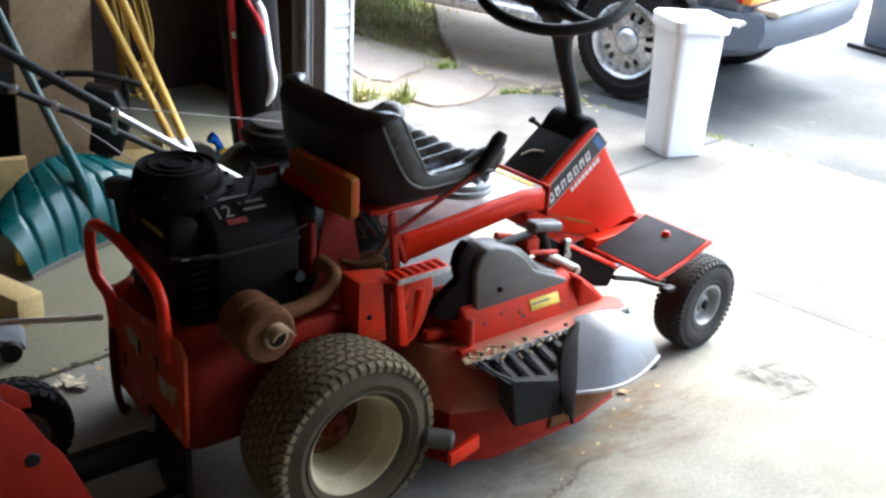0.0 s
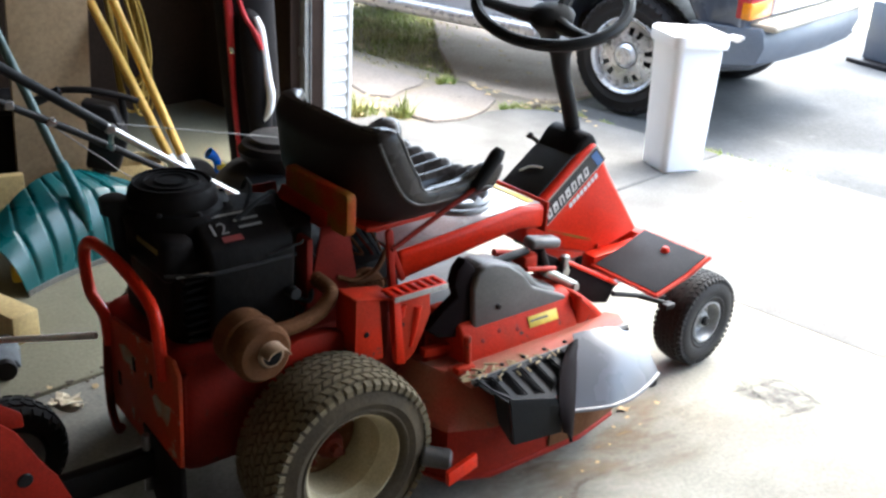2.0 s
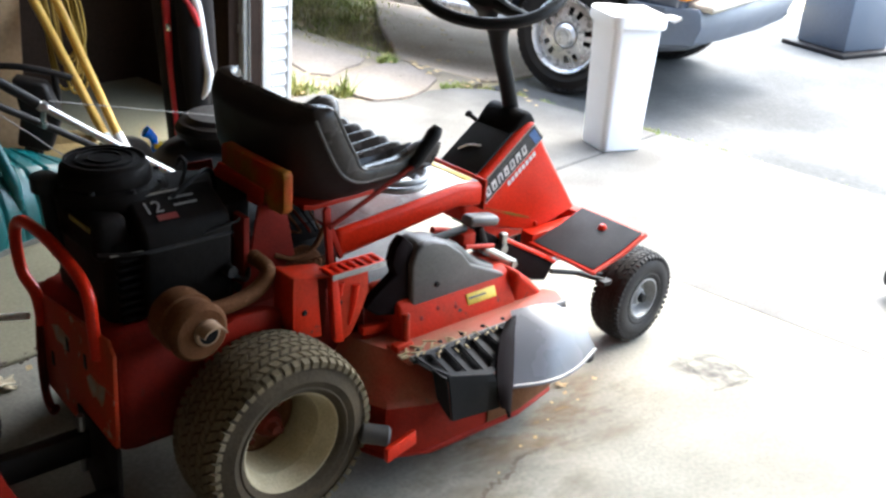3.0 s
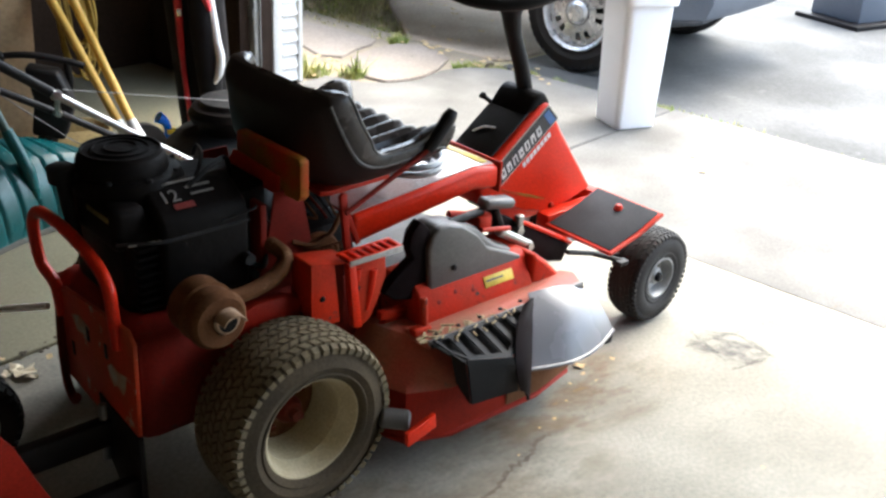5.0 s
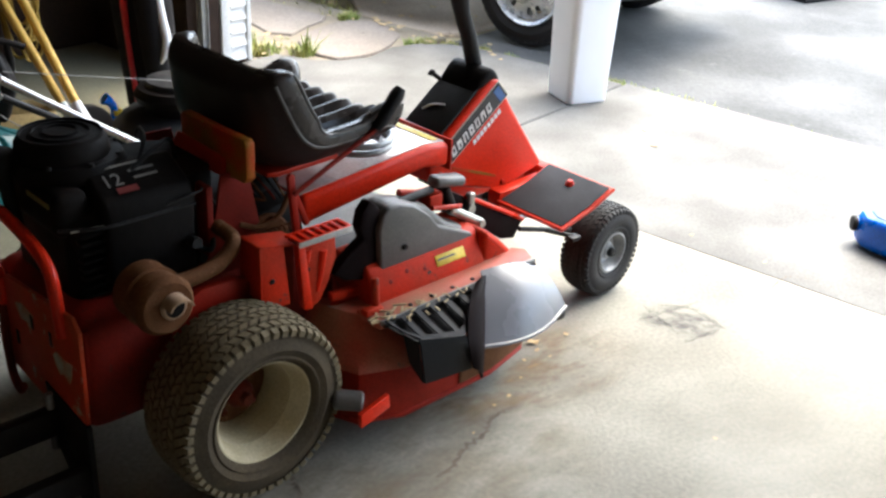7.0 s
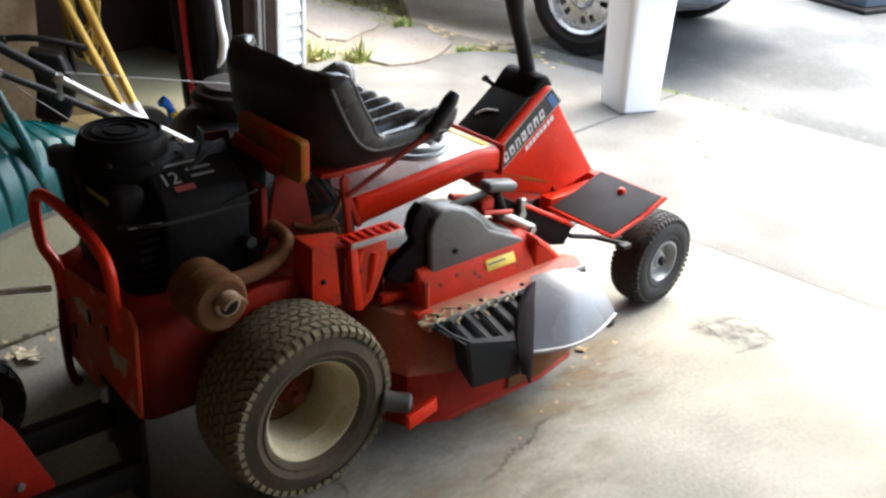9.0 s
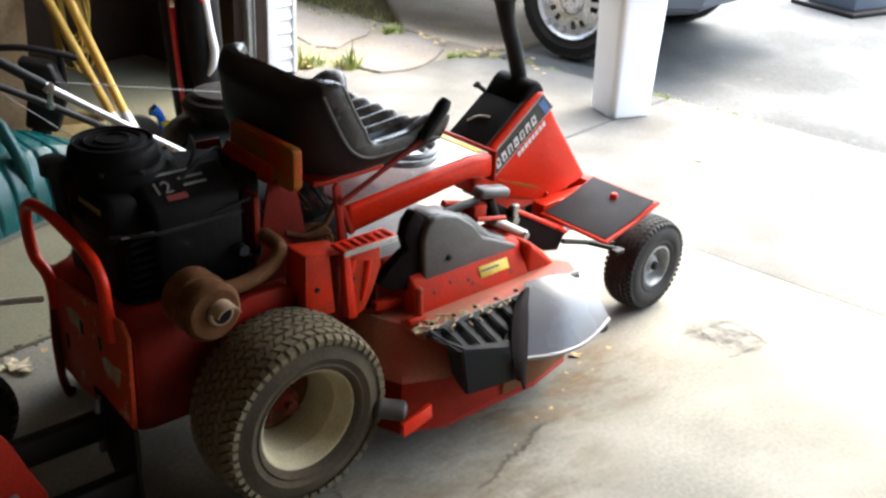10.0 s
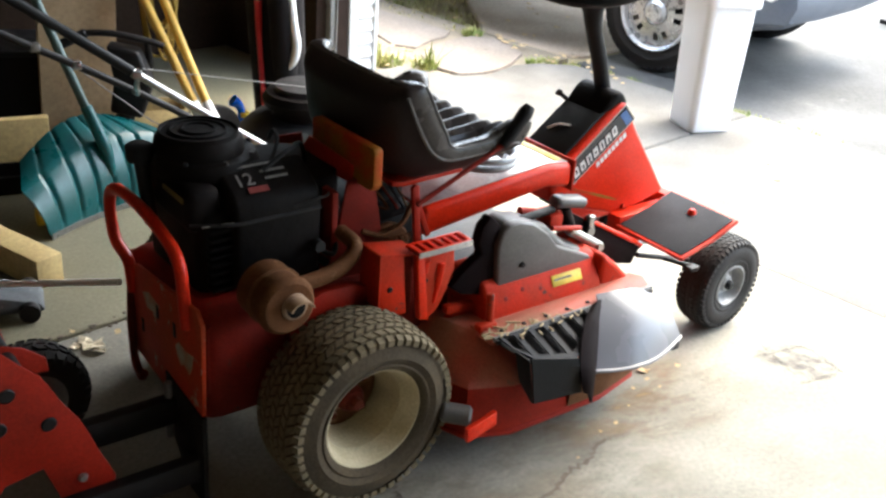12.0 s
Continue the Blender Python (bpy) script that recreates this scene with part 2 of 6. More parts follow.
# Plain white in place of chrome: the door light it reflects is painted on.
BRIGHT = material("rod_glint_white", (0.92, 0.92, 0.90), 0.4, 0.0, second=(0.7, 0.69, 0.66), scale=30, bump=0)
# Pale tan for unseen boards, so that they throw warm fill light back.
PALE_WALL = material("bounce_board", (0.36, 0.29, 0.195), 0.85, second=(0.29, 0.23, 0.155), scale=3, bump=0.1)
CEILING = material("ceiling_board", (0.36, 0.30, 0.22), 0.85, second=(0.29, 0.24, 0.175), scale=3, bump=0.1)
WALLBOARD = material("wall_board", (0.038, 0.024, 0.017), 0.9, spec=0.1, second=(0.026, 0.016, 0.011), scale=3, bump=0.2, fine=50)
GALV = material("galvanised", (0.36, 0.37, 0.38), 0.5, 0.6, second=(0.25, 0.25, 0.25), scale=18, bump=0.05)
JACK_GREY = material("scuffed_blue_grey_paint", (0.10, 0.11, 0.12), 0.5, spec=0.3, second=(0.05, 0.055, 0.06), scale=16, bump=0.1,
                     speck=(0.22, 0.22, 0.22), speck_at=0.63)
DUST = material("grass_dust", (0.36, 0.28, 0.16), 0.95, second=(0.22, 0.16, 0.08), scale=50, bump=0.5, island=0.3)


def film(name, colour, strength, scale, seed):
    """A stain: a thin film that fades by noise and towards the edge of its unit disc."""
    m = bpy.data.materials.new(name)
    m.use_nodes = True
    n, l = m.node_tree.nodes, m.node_tree.links
    b = n["Principled BSDF"]
    b.inputs["Base Color"].default_value, b.inputs["Roughness"].default_value = (*colour, 1), 0.9
    tc = n.new("ShaderNodeTexCoord")
    mp = n.new("ShaderNodeMapping")
    mp.inputs["Location"].default_value = (seed, seed * 1.7, 0)
    l.new(tc.outputs["Object"], mp.inputs["Vector"])
    no = n.new("ShaderNodeTexNoise")
    no.inputs["Scale"].default_value, no.inputs["Detail"].default_value, no.inputs["Roughness"].default_value = scale, 6, 0.62
    l.new(mp.outputs[0], no.inputs["Vector"])
    gr = n.new("ShaderNodeTexGradient")
    gr.gradient_type = "SPHERICAL"
    l.new(tc.outputs["Object"], gr.inputs["Vector"])
    a = n.new("ShaderNodeMapRange")
    a.inputs["From Min"].default_value, a.inputs["From Max"].default_value = 0.42, 0.66
    l.new(no.outputs["Fac"], a.inputs["Value"])
    e = n.new("ShaderNodeMapRange")
    e.inputs["From Min"].default_value, e.inputs["From Max"].default_value = 0.02, 0.5
    e.inputs["To Max"].default_value = strength
    l.new(gr.outputs["Fac"], e.inputs["Value"])
    mu = n.new("ShaderNodeMath")
    mu.operation = "MULTIPLY"
    l.new(a.outputs[0], mu.inputs[0])
    l.new(e.outputs[0], mu.inputs[1])
    l.new(mu.outputs[0], b.inputs["Alpha"])
    return m


# ---- mesh helpers ----
def mesh_of(bm, name, mat, smooth=35):
    bmesh.ops.recalc_face_normals(bm, faces=bm.faces)
    me = bpy.data.meshes.new(name)
    bm.to_mesh(me)
    bm.free()
    for m in mat if isinstance(mat, (list, tuple)) else (mat,):
        me.materials.append(m)
    if smooth:
        me.shade_smooth()
        me.set_sharp_from_angle(angle=radians(smooth))
    return me


def part(name, bm, mat, parent, label="", m=None, smooth=35):
    ob = new(name, mesh_of(bm, name, mat, smooth))
    ob.parent = parent
    if m is not None:
        ob.matrix_local = m
    return tagged(ob, label)


def thing(name, m, label, category, group="", kind=""):
    ob = new(name)
    ob.empty_display_size = 0.1
    ob.matrix_world = m
    return tagged(ob, label, category, group, kind)


def solid(name, bm, mat, m, label="", category="", group="", kind="", smooth=35):
    ob = new(name, mesh_of(bm, name, mat, smooth))
    ob.matrix_world = m
    return tagged(ob, label, category, group, kind)


def bevel(bm, width, segments=2, angle=30):
    edges = [e for e in bm.edges if len(e.link_faces) == 2 and e.calc_face_angle(0) > radians(angle)]
    if edges and width > 0:
        bmesh.ops.bevel(bm, geom=edges, offset=width, segments=segments, profile=0.5, affect="EDGES")
    return bm


def join(*bms):
    out = bmesh.new()
    for b in bms:
        me = bpy.data.meshes.new("temp")
        b.to_mesh(me)
        b.free()
        out.from_mesh(me)
        bpy.data.meshes.remove(me)
    return out


def box(x0, x1, y0, y1, z0, z1, r=0.004, seg=2):
    bm = bmesh.new()
    bmesh.ops.create_cube(bm, size=1)
    for v in bm.verts:
        v.co = ((x0 + x1) / 2 + v.co.x * (x1 - x0), (y0 + y1) / 2 + v.co.y * (y1 - y0), (z0 + z1) / 2 + v.co.z * (z1 - z0))
    return bevel(bm, r, seg)


def moved(bm, m):
    bmesh.ops.transform(bm, matrix=m, verts=bm.verts)
    return bm


def slab(points, z0, z1, r=0.0, seg=2):
    """A flat polygon (x, y) made thick from z0 to z1."""
    bm = bmesh.new()
    low = [bm.verts.new((x, y, z0)) for x, y in points]
    top = [bm.verts.new((x, y, z1)) for x, y in points]
    n = len(points)
    bm.faces.new(top)
    bm.faces.new(low[::-1])
    for i in range(n):
        bm.faces.new((low[i], low[(i + 1) % n], top[(i + 1) % n], top[i]))
    bmesh.ops.recalc_face_normals(bm, faces=bm.faces)
    return bevel(bm, r, seg)


def side(points, y0, y1, r=0.003, seg=2):
    """A side profile (x, z) made thick from y0 to y1."""
    bm = slab(points, y0, y1, 0)
    for v in bm.verts:
        x, z, y = v.co
        v.co = (x, y, z)
    bmesh.ops.recalc_face_normals(bm, faces=bm.faces)
    return bevel(bm, r, seg)


def front(points, x0, x1, r=0.003, seg=2):
    """A front profile (y, z) made thick from x0 to x1."""
    bm = slab(points, x0, x1, 0)
    for v in bm.verts:
        y, z, x = v.co
        v.co = (x, y, z)
    bmesh.ops.recalc_face_normals(bm, faces=bm.faces)
    return bevel(bm, r, seg)


def smooth_line(points, steps=6):
    """Catmull-Rom through the points."""
    p = [Vector(q) for q in points]
    p = [2 * p[0] - p[1]] + p + [2 * p[-1] - p[-2]]
    out = []
    for i in range(1, len(p) - 2):
        a, b, c, d = p[i - 1 : i + 3]
        for k in range(steps):
            t = k / steps
            out.append(0.5 * (2 * b + (c - a) * t + (2 * a - 5 * b + 4 * c - d) * t * t + (3 * b - a - 3 * c + d) * t**3))
    return out + [p[-2]]


def tube(points, r, n=10, steps=6, caps=True):
    """A round bar along the points; r is one radius or one for each given point."""
    line = smooth_line(points, steps) if steps > 1 else [Vector(q) for q in points]
    radii = [r] * len(line) if isinstance(r, (int, float)) else [float(v) for v in np.interp(np.linspace(0, 1, len(line)), np.linspace(0, 1, len(r)), r)]
    bm, rings, up = bmesh.new(), [], None
    for i, q in enumerate(line):
        way = (line[min(i + 1, len(line) - 1)] - line[max(i - 1, 0)]).normalized()
        up = way.orthogonal().normalized() if up is None else (up - way * up.dot(way)).normalized()
        across = way.cross(up)
        rings.append([bm.verts.new(q + radii[i] * (math.cos(a) * up + math.sin(a) * across)) for a in (2 * math.pi * k / n for k in range(n))])
    for a, b in zip(rings, rings[1:]):
        for k in range(n):
            bm.faces.new((a[k], a[(k + 1) % n], b[(k + 1) % n], b[k]))
    if caps:
        bm.faces.new(rings[0][::-1])
        bm.faces.new(rings[-1])
    return bm


def lathe(profile, n=48, axis="y", closed=False):
    """(radius, along) turned round the axis."""
    bm, rings = bmesh.new(), []
    for r, s in profile:
        ring = []
        for k in range(n):
            a = 2 * math.pi * k / n
            c, d = r * math.cos(a), r * math.sin(a)
            ring.append(bm.verts.new({"y": (c, s, d), "z": (c, d, s), "x": (s, c, d)}[axis]))
        rings.append(ring)
    pairs = list(zip(rings, rings[1:])) + ([(rings[-1], rings[0])] if closed else [])
    for a, b in pairs:
        for k in range(n):
            bm.faces.new((a[k], a[(k + 1) % n], b[(k + 1) % n], b[k]))
    if not closed:
        for ring in (rings[0], rings[-1]):
            bm.faces.new(ring)
    return bm


def rod(a, b, r, n=14, chamfer=0.0):
    """A straight round bar from a to b."""
    a, b = Vector(a), Vector(b)
    way = (b - a).normalized()
    c = min(chamfer, r * 0.6)
    pts = [a, a + way * c, b - way * c, b] if c else [a, b]
    return tube(pts, [r - c, r, r, r - c] if c else r, n, 1) if not c else _chamfered(pts, (r - c, r, r, r - c), n)


def _chamfered(pts, radii, n):
    bm, rings = bmesh.new(), []
    way = (pts[-1] - pts[0]).normalized()
    up = way.orthogonal().normalized()
    across = way.cross(up)
    for q, r in zip(pts, radii):
        rings.append([bm.verts.new(q + r * (math.cos(t) * up + math.sin(t) * across)) for t in (2 * math.pi * k / n for k in range(n))])
    for a, b in zip(rings, rings[1:]):
        for k in range(n):
            bm.faces.new((a[k], a[(k + 1) % n], b[(k + 1) % n], b[k]))
    bm.faces.new(rings[0][::-1])
    bm.faces.new(rings[-1])
    return bm


def sheet(rows, thick=0.0):
    """A surface through rows of points, made thick along its normals."""
    bm = bmesh.new()
    grid = [[bm.verts.new(p) for p in row] for row in rows]
    for a, b in zip(grid, grid[1:]):
        for k in range(len(a) - 1):
            bm.faces.new((a[k], a[k + 1], b[k + 1], b[k]))
    if thick:
        bm.normal_update()
        under = [[bm.verts.new(v.co - v.normal * thick) for v in row] for row in grid]
        for a, b in zip(under, under[1:]):
            for k in range(len(a) - 1):
                bm.faces.new((b[k], b[k + 1], a[k + 1], a[k]))
        n, m = len(grid), len(grid[0])
        rim = [(0, k) for k in range(m)] + [(i, m - 1) for i in range(1, n)] + [(n - 1, k) for k in range(m - 2, -1, -1)] + [(i, 0) for i in range(n - 2, 0, -1)]
        for (i, k), (p, q) in zip(rim, rim[1:] + rim[:1]):
            bm.faces.new((grid[p][q], grid[i][k], under[i][k], under[p][q]))
    return bm


# ---- the garage: u runs out through the door, w to the left along the front ----
GARAGE = pose(0, 0, 0, 0, 0, 47)
FLOOR_U, EDGE_U, JOINT_W, JAMB_W = 2.90, 4.32, 2.28, 3.71


floor = tagged(new("floor"), "stained grey concrete garage floor with open joints", "floor", "", "structure")
for name, u0, u1, w0, w1, mat in (("slab", -3.0, FLOOR_U - 0.003, -3.4, JOINT_W - 0.007, CONCRETE), ("slab", -3.0, FLOOR_U - 0.003, JOINT_W + 0.007, 4.6, FLOOR_SHADED),
                                  ("slab", FLOOR_U + 0.003, EDGE_U, -3.4, JOINT_W - 0.006, APRON)):
    part(name, box(u0, u1, w0, w1, -0.12, 0.0, 0.003, 1), mat, floor, m=GARAGE, smooth=0)
part("slab", slab([(FLOOR_U + 0.003, JOINT_W + 0.006), (EDGE_U - 0.02, JOINT_W + 0.006), (EDGE_U - 0.04, 3.02), (4.22, 3.26), (4.08, 3.38), (3.94, 3.42), (3.72, 3.375), (3.58, 3.42), (3.48, 3.52), (3.42, 3.70), (FLOOR_U + 0.003, 3.70)], -0.12, 0.0, 0.006, 1), APRON, floor, m=GARAGE, smooth=0)
part("slab", slab([(3.96, 3.95), (4.10, 3.97), (4.19, 3.95), (4.26, 3.86), (4.27, 3.77), (4.18, 3.57), (3.98, 3.465), (3.84, 3.42), (3.71, 3.425), (3.60, 3.47), (3.58, 3.58), (3.60, 3.70), (3.67, 3.82), (3.80, 3.91)], -0.12, -0.004, 0.012, 2), OLD_CONCRETE, floor, "worn concrete path slab", GARAGE, 0)
part("slab", slab([(3.74, 4.24), (3.68, 4.05), (3.75, 3.94), (3.92, 4.01), (4.07, 4.04), (4.16, 4.10), (4.17, 4.36), (4.14, 4.60), (4.15, 5.2), (3.6, 5.2)], -0.12, -0.008, 0.012, 2), OLD_CONCRETE, floor, "worn concrete path slab", GARAGE, 0)
part("slab", slab([(4.32, 4.0), (4.50, 4.20), (4.9, 4.72), (6.2, 6.1), (6.4, 3.42), (4.50, 3.40), (4.37, 3.50), (4.34, 3.78)], -0.12, -0.020, 0.010, 1), PATH_TAN, floor, "sandy tan concrete path slab", GARAGE, 0)

part("joint_filler", box(FLOOR_U - 0.003, FLOOR_U + 0.003, -3.4, 3.7, -0.05, -0.0015, 0), SOIL_PALE, floor, "sandy joint filler", GARAGE, 0)
part("joint_filler", box(EDGE_U + 0.001, EDGE_U + 0.019, -3.4, 2.6, -0.06, -0.034, 0), CRACK, floor, "dark dirt along the drive's edge", GARAGE, 0)
part("joint_filler", slab([(3.30, 3.40), (4.36, 3.40), (4.36, 5.2), (3.30, 5.2)], -0.10, -0.020, 0.004, 1), DIRT_PATH, floor, "dirt between the path slabs", GARAGE, 0)
bm = bmesh.new()
bmesh.ops.create_grid(bm, x_segments=2, y_segments=2, size=150)
solid("ground", bm, SOIL, pose(0, 0, -0.045), "bare brown soil under the grass", "ground", "", "structure", 0)
solid("driveway", box(EDGE_U + 0.02, 16.0, -14, 3.35, -0.1, -0.03, 0.01, 1), ASPHALT, GARAGE, "worn light grey asphalt driveway", "driveway", "", "structure", 0)

# front wall with its opening, side walls, back, ceiling
WALL_U0, WALL_U1, WALL_W, TOP = 2.92, 3.27, 4.42, 2.45
front_wall = tagged(new("wall_front"), "dark garage front wall with white clapboard at the opening", "wall", "", "structure")
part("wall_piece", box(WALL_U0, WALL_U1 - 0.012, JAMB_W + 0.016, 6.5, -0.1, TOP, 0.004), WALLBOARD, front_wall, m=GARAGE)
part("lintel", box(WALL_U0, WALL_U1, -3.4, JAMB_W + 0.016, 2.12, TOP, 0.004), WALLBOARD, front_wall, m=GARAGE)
# Unseen right-hand piece, added to limit the light through the opening.
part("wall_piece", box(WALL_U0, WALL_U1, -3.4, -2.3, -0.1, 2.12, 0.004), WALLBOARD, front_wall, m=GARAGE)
part("jamb_board", box(2.905, 3.090, JAMB_W, JAMB_W + 0.014, 0.0, 2.12, 0.002), DARK_WOOD, front_wall, "dark brown jamb board", GARAGE)
part("trim_board", box(3.092, 3.142, JAMB_W - 0.008, JAMB_W + 0.014, 0.0, 2.12, 0.003), WHITE, front_wall, "white trim board", GARAGE)
part("corner_strip", box(3.238, 3.262, JAMB_W - 0.012, JAMB_W + 0.014, 0.0, 2.12, 0.003), WHITE, front_wall, "white corner strip", GARAGE)
for k in range(34):
    z = 0.012 + 0.062 * k
    part("clapboard", front([(JAMB_W + 0.012, z), (JAMB_W - 0.007, z), (JAMB_W - 0.009, z + 0.004), (JAMB_W + 0.003, z + 0.0615), (JAMB_W + 0.012, z + 0.0615)], 3.143, 3.237, 0), WHITE, front_wall, m=GARAGE, smooth=0)
track = thing("door_track", GARAGE, "grey galvanised overhead door track beside the jamb", "door track")
part("rail", join(box(2.955, 2.985, 3.670, 3.676, 0.05, 2.3, 0.001), box(2.955, 2.960, 3.676, 3.705, 0.05, 2.3, 0.001), box(2.980, 2.985, 3.660, 3.676, 0.05, 2.3, 0.001)), GALV, track)
for z in (0.35, 1.0, 1.65):
    part("bracket", box(2.95, 2.99, 3.676, 3.709, z, z + 0.04, 0.002), GALV, track)
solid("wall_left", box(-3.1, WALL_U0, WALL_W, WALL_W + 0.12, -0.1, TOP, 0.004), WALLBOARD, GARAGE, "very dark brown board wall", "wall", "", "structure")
# Out of view: right wall, back wall and ceiling enclose the room and bounce light.
solid("wall_right", box(-3.1, WALL_U1, -3.52, -3.4, -0.1, TOP, 0.004), PALE_WALL, GARAGE, "unseen pale tan board wall, added to bounce light", "wall", "", "structure")
solid("wall_back", box(-3.12, -3.0, -3.4, WALL_W, -0.1, TOP, 0.004), PALE_WALL, GARAGE, "unseen pale tan board wall, added to bounce light", "wall", "", "structure")
solid("ceiling", box(-3.12, 3.5, -3.52, 6.5, TOP, TOP + 0.1, 0.004), CEILING, GARAGE, "unseen pale tan board ceiling, added to bounce light", "ceiling", "", "structure")

# ---- the riding mower: x ahead, y to its left ----
mower = thing("riding_mower", pose(-0.391, 2.056, 0, 0, 0, 40), "red rear-engine riding lawn mower with black seat and dusty tyres", "riding mower")


def tyre_mesh(R, width, rim_r, rows, count, lug, tread_w):
    """A tyre round the y axis with its tread blocks."""
    h = width / 2
    prof = [(rim_r, -h * 0.78), (rim_r + 0.010, -h * 0.93), (rim_r + 0.016, -h * 0.96), (rim_r + 0.019, -h * 0.93), (rim_r + 0.024, -h * 0.955), ((R + rim_r) / 2 - 0.01, -h), (R - 0.045 * R / 0.2, -h * 0.97), (R - 0.016, -h * 0.86), (R - 0.006, -h * 0.62),
            (R - 0.002, -h * 0.25), (R - 0.002, h * 0.25), (R - 0.006, h * 0.62), (R - 0.016, h * 0.86), (R - 0.045 * R / 0.2, h * 0.97), ((R + rim_r) / 2 - 0.01, h), (rim_r + 0.024, h * 0.955), (rim_r + 0.012, h * 0.9), (rim_r, h * 0.78)]
    body = lathe(prof, 72, "y", True)
    tread = bmesh.new()
    for row in range(rows):
        s = (row - (rows - 1) / 2) / ((rows - 1) / 2)
        y0 = s * tread_w / 2
        bw = tread_w / rows * 0.78
        outer = abs(s) > 0.95
        for k in range(count):
            a = 2 * math.pi * (k + 0.5 * (row % 2)) / count
            skew = (0.55 if row % 2 else -0.55) * (0 if outer else 1)
            da = 2 * math.pi / count * (0.32 if outer else 0.36)
            vs = []
            for top in (0, 1):
                for (ea, ey) in ((-1, -1), (1, -1), (1, 1), (-1, 1)):
                    y = y0 + ey * bw / 2
                    base = R - 0.002 - 0.05 * R * (abs(y) / (tread_w / 2)) ** 3.2 * 1.1
                    rr = base + (lug if top else -0.008)
                    ang = a + da * ea + skew * da * ey
                    vs.append(tread.verts.new((rr * math.cos(ang), y, rr * math.sin(ang))))
            tread.faces.new(vs[4:8])
            for i in range(4):
                tread.faces.new((vs[i], vs[(i + 1) % 4], vs[4 + (i + 1) % 4], vs[4 + i]))
    return body, tread


def rear_wheel(name, m):
    wheel = new(name)
    wheel.parent = mower
    wheel.matrix_local = m
    body, tread = tyre_mesh(0.196, 0.168, 0.110, 9, 52, 0.0042, 0.150)
    part("tyre", body, TYRE_WALL, wheel, "dusty black turf tyre")
    part("tread", tread, TYRE, wheel, "tan dusty tread blocks")["kind"] = "stuff"
    rim = lathe([(0.116, -0.078), (0.1195, -0.084), (0.117, -0.088), (0.109, -0.085), (0.102, -0.074), (0.097, -0.05), (0.092, -0.044), (0.088, 0.02), (0.082, 0.035), (0.084, 0.045), (0.1, 0.07), (0.112, 0.078)], 64, "y", True)
    part("rim", rim, RIM, wheel, "cream painted deep dish rim", pose(0, 0.018, 0))
    part("disc", lathe([(0.0, 0.036), (0.045, 0.030), (0.084, 0.036), (0.084, 0.044), (0.0, 0.044)], 40, "y"), RUST, wheel, "rusty brown wheel disc", pose(0, 0.018, 0))
    hub = join(lathe([(0.0, 0.03), (0.030, 0.03), (0.030, -0.0), (0.022, -0.012), (0.012, -0.014), (0.012, -0.03), (0.0, -0.03)], 24, "y"))
    for k in range(4):
        a = math.pi / 4 + k * math.pi / 2
        hub = join(hub, lathe([(0.0, 0.03), (0.009, 0.03), (0.009, 0.010), (0.006, 0.006), (0.0, 0.006)], 6, "y"))
        for v in list(hub.verts)[-30:]:
            v.co += Vector((0.05 * math.cos(a), 0, 0.05 * math.sin(a)))
    part("hub", hub, RED_DARK, wheel, "dark red wheel hub with bolts", pose(0, 0.018, 0))
    return wheel


def front_wheel(name, m):
    wheel = new(name)
    wheel.parent = mower
    wheel.matrix_local = m
    body, tread = tyre_mesh(0.1350, 0.100, 0.058, 7, 48, 0.0028, 0.084)
    part("tyre", body, TYRE_DARK, wheel, "black ribbed front tyre")
    part("tread", tread, TYRE_DARK, wheel)["kind"] = "stuff"
    rim = lathe([(0.058, -0.040), (0.061, -0.045), (0.056, -0.046), (0.050, -0.036), (0.045, -0.014), (0.030, -0.010), (0.024, -0.028), (0.020, -0.034), (0.012, -0.034), (0.012, 0.03), (0.05, 0.03), (0.06, 0.04)], 48, "y", True)
    part("rim", rim, RIM_GREY, wheel, "grey pressed steel rim")
    part("axle_cap", lathe([(0.0, -0.02), (0.014, -0.02), (0.014, -0.042), (0.010, -0.047), (0.0, -0.047)], 20, "y"), BLACK, wheel)
    return wheel


rear_wheel("rear_wheel", pose(0, -0.31, 0.2))
rear_wheel("rear_wheel", pose(0, 0.31, 0.2, 0, 0, 180))
front_wheel("front_wheel", pose(1.245, -0.245, 0.138, 0, 0, 3))
front_wheel("front_wheel", pose(1.245, 0.245, 0.138, 0, 0, 183))

# frame, axles, tunnel
part("rear_axle", rod((0, -0.29, 0.2), (0, 0.29, 0.2), 0.016), BLACK_STEEL, mower)
part("front_axle", join(box(1.225, 1.265, -0.20, 0.20, 0.155, 0.20, 0.006), rod((1.245, -0.24, 0.138), (1.245, -0.19, 0.138), 0.012), rod((1.245, -0.195, 0.12), (1.245, -0.195, 0.235), 0.014),
                        rod((1.245, 0.24, 0.138), (1.245, 0.19, 0.138), 0.012), rod((1.245, 0.195, 0.12), (1.245, 0.195, 0.235), 0.014)), BLACK_STEEL, mower)
part("tie_rod", rod((1.20, -0.19, 0.225), (1.20, 0.19, 0.225), 0.007), STEEL, mower)
part("tunnel", side([(0.285, 0.432), (0.285, 0.504), (0.66, 0.540), (0.735, 0.532), (0.735, 0.470), (0.655, 0.482)], -0.125, 0.125, 0.014, 3), RED, mower, "glossy red frame tunnel")
part("tunnel_top", side([(0.285, 0.5035), (0.655, 0.5393), (0.725, 0.5335), (0.725, 0.5365), (0.655, 0.5425), (0.285, 0.5067)], -0.112, 0.112, 0.001), TUNNEL_TOP, mower, "glossy tunnel top with its sky reflection painted pale")
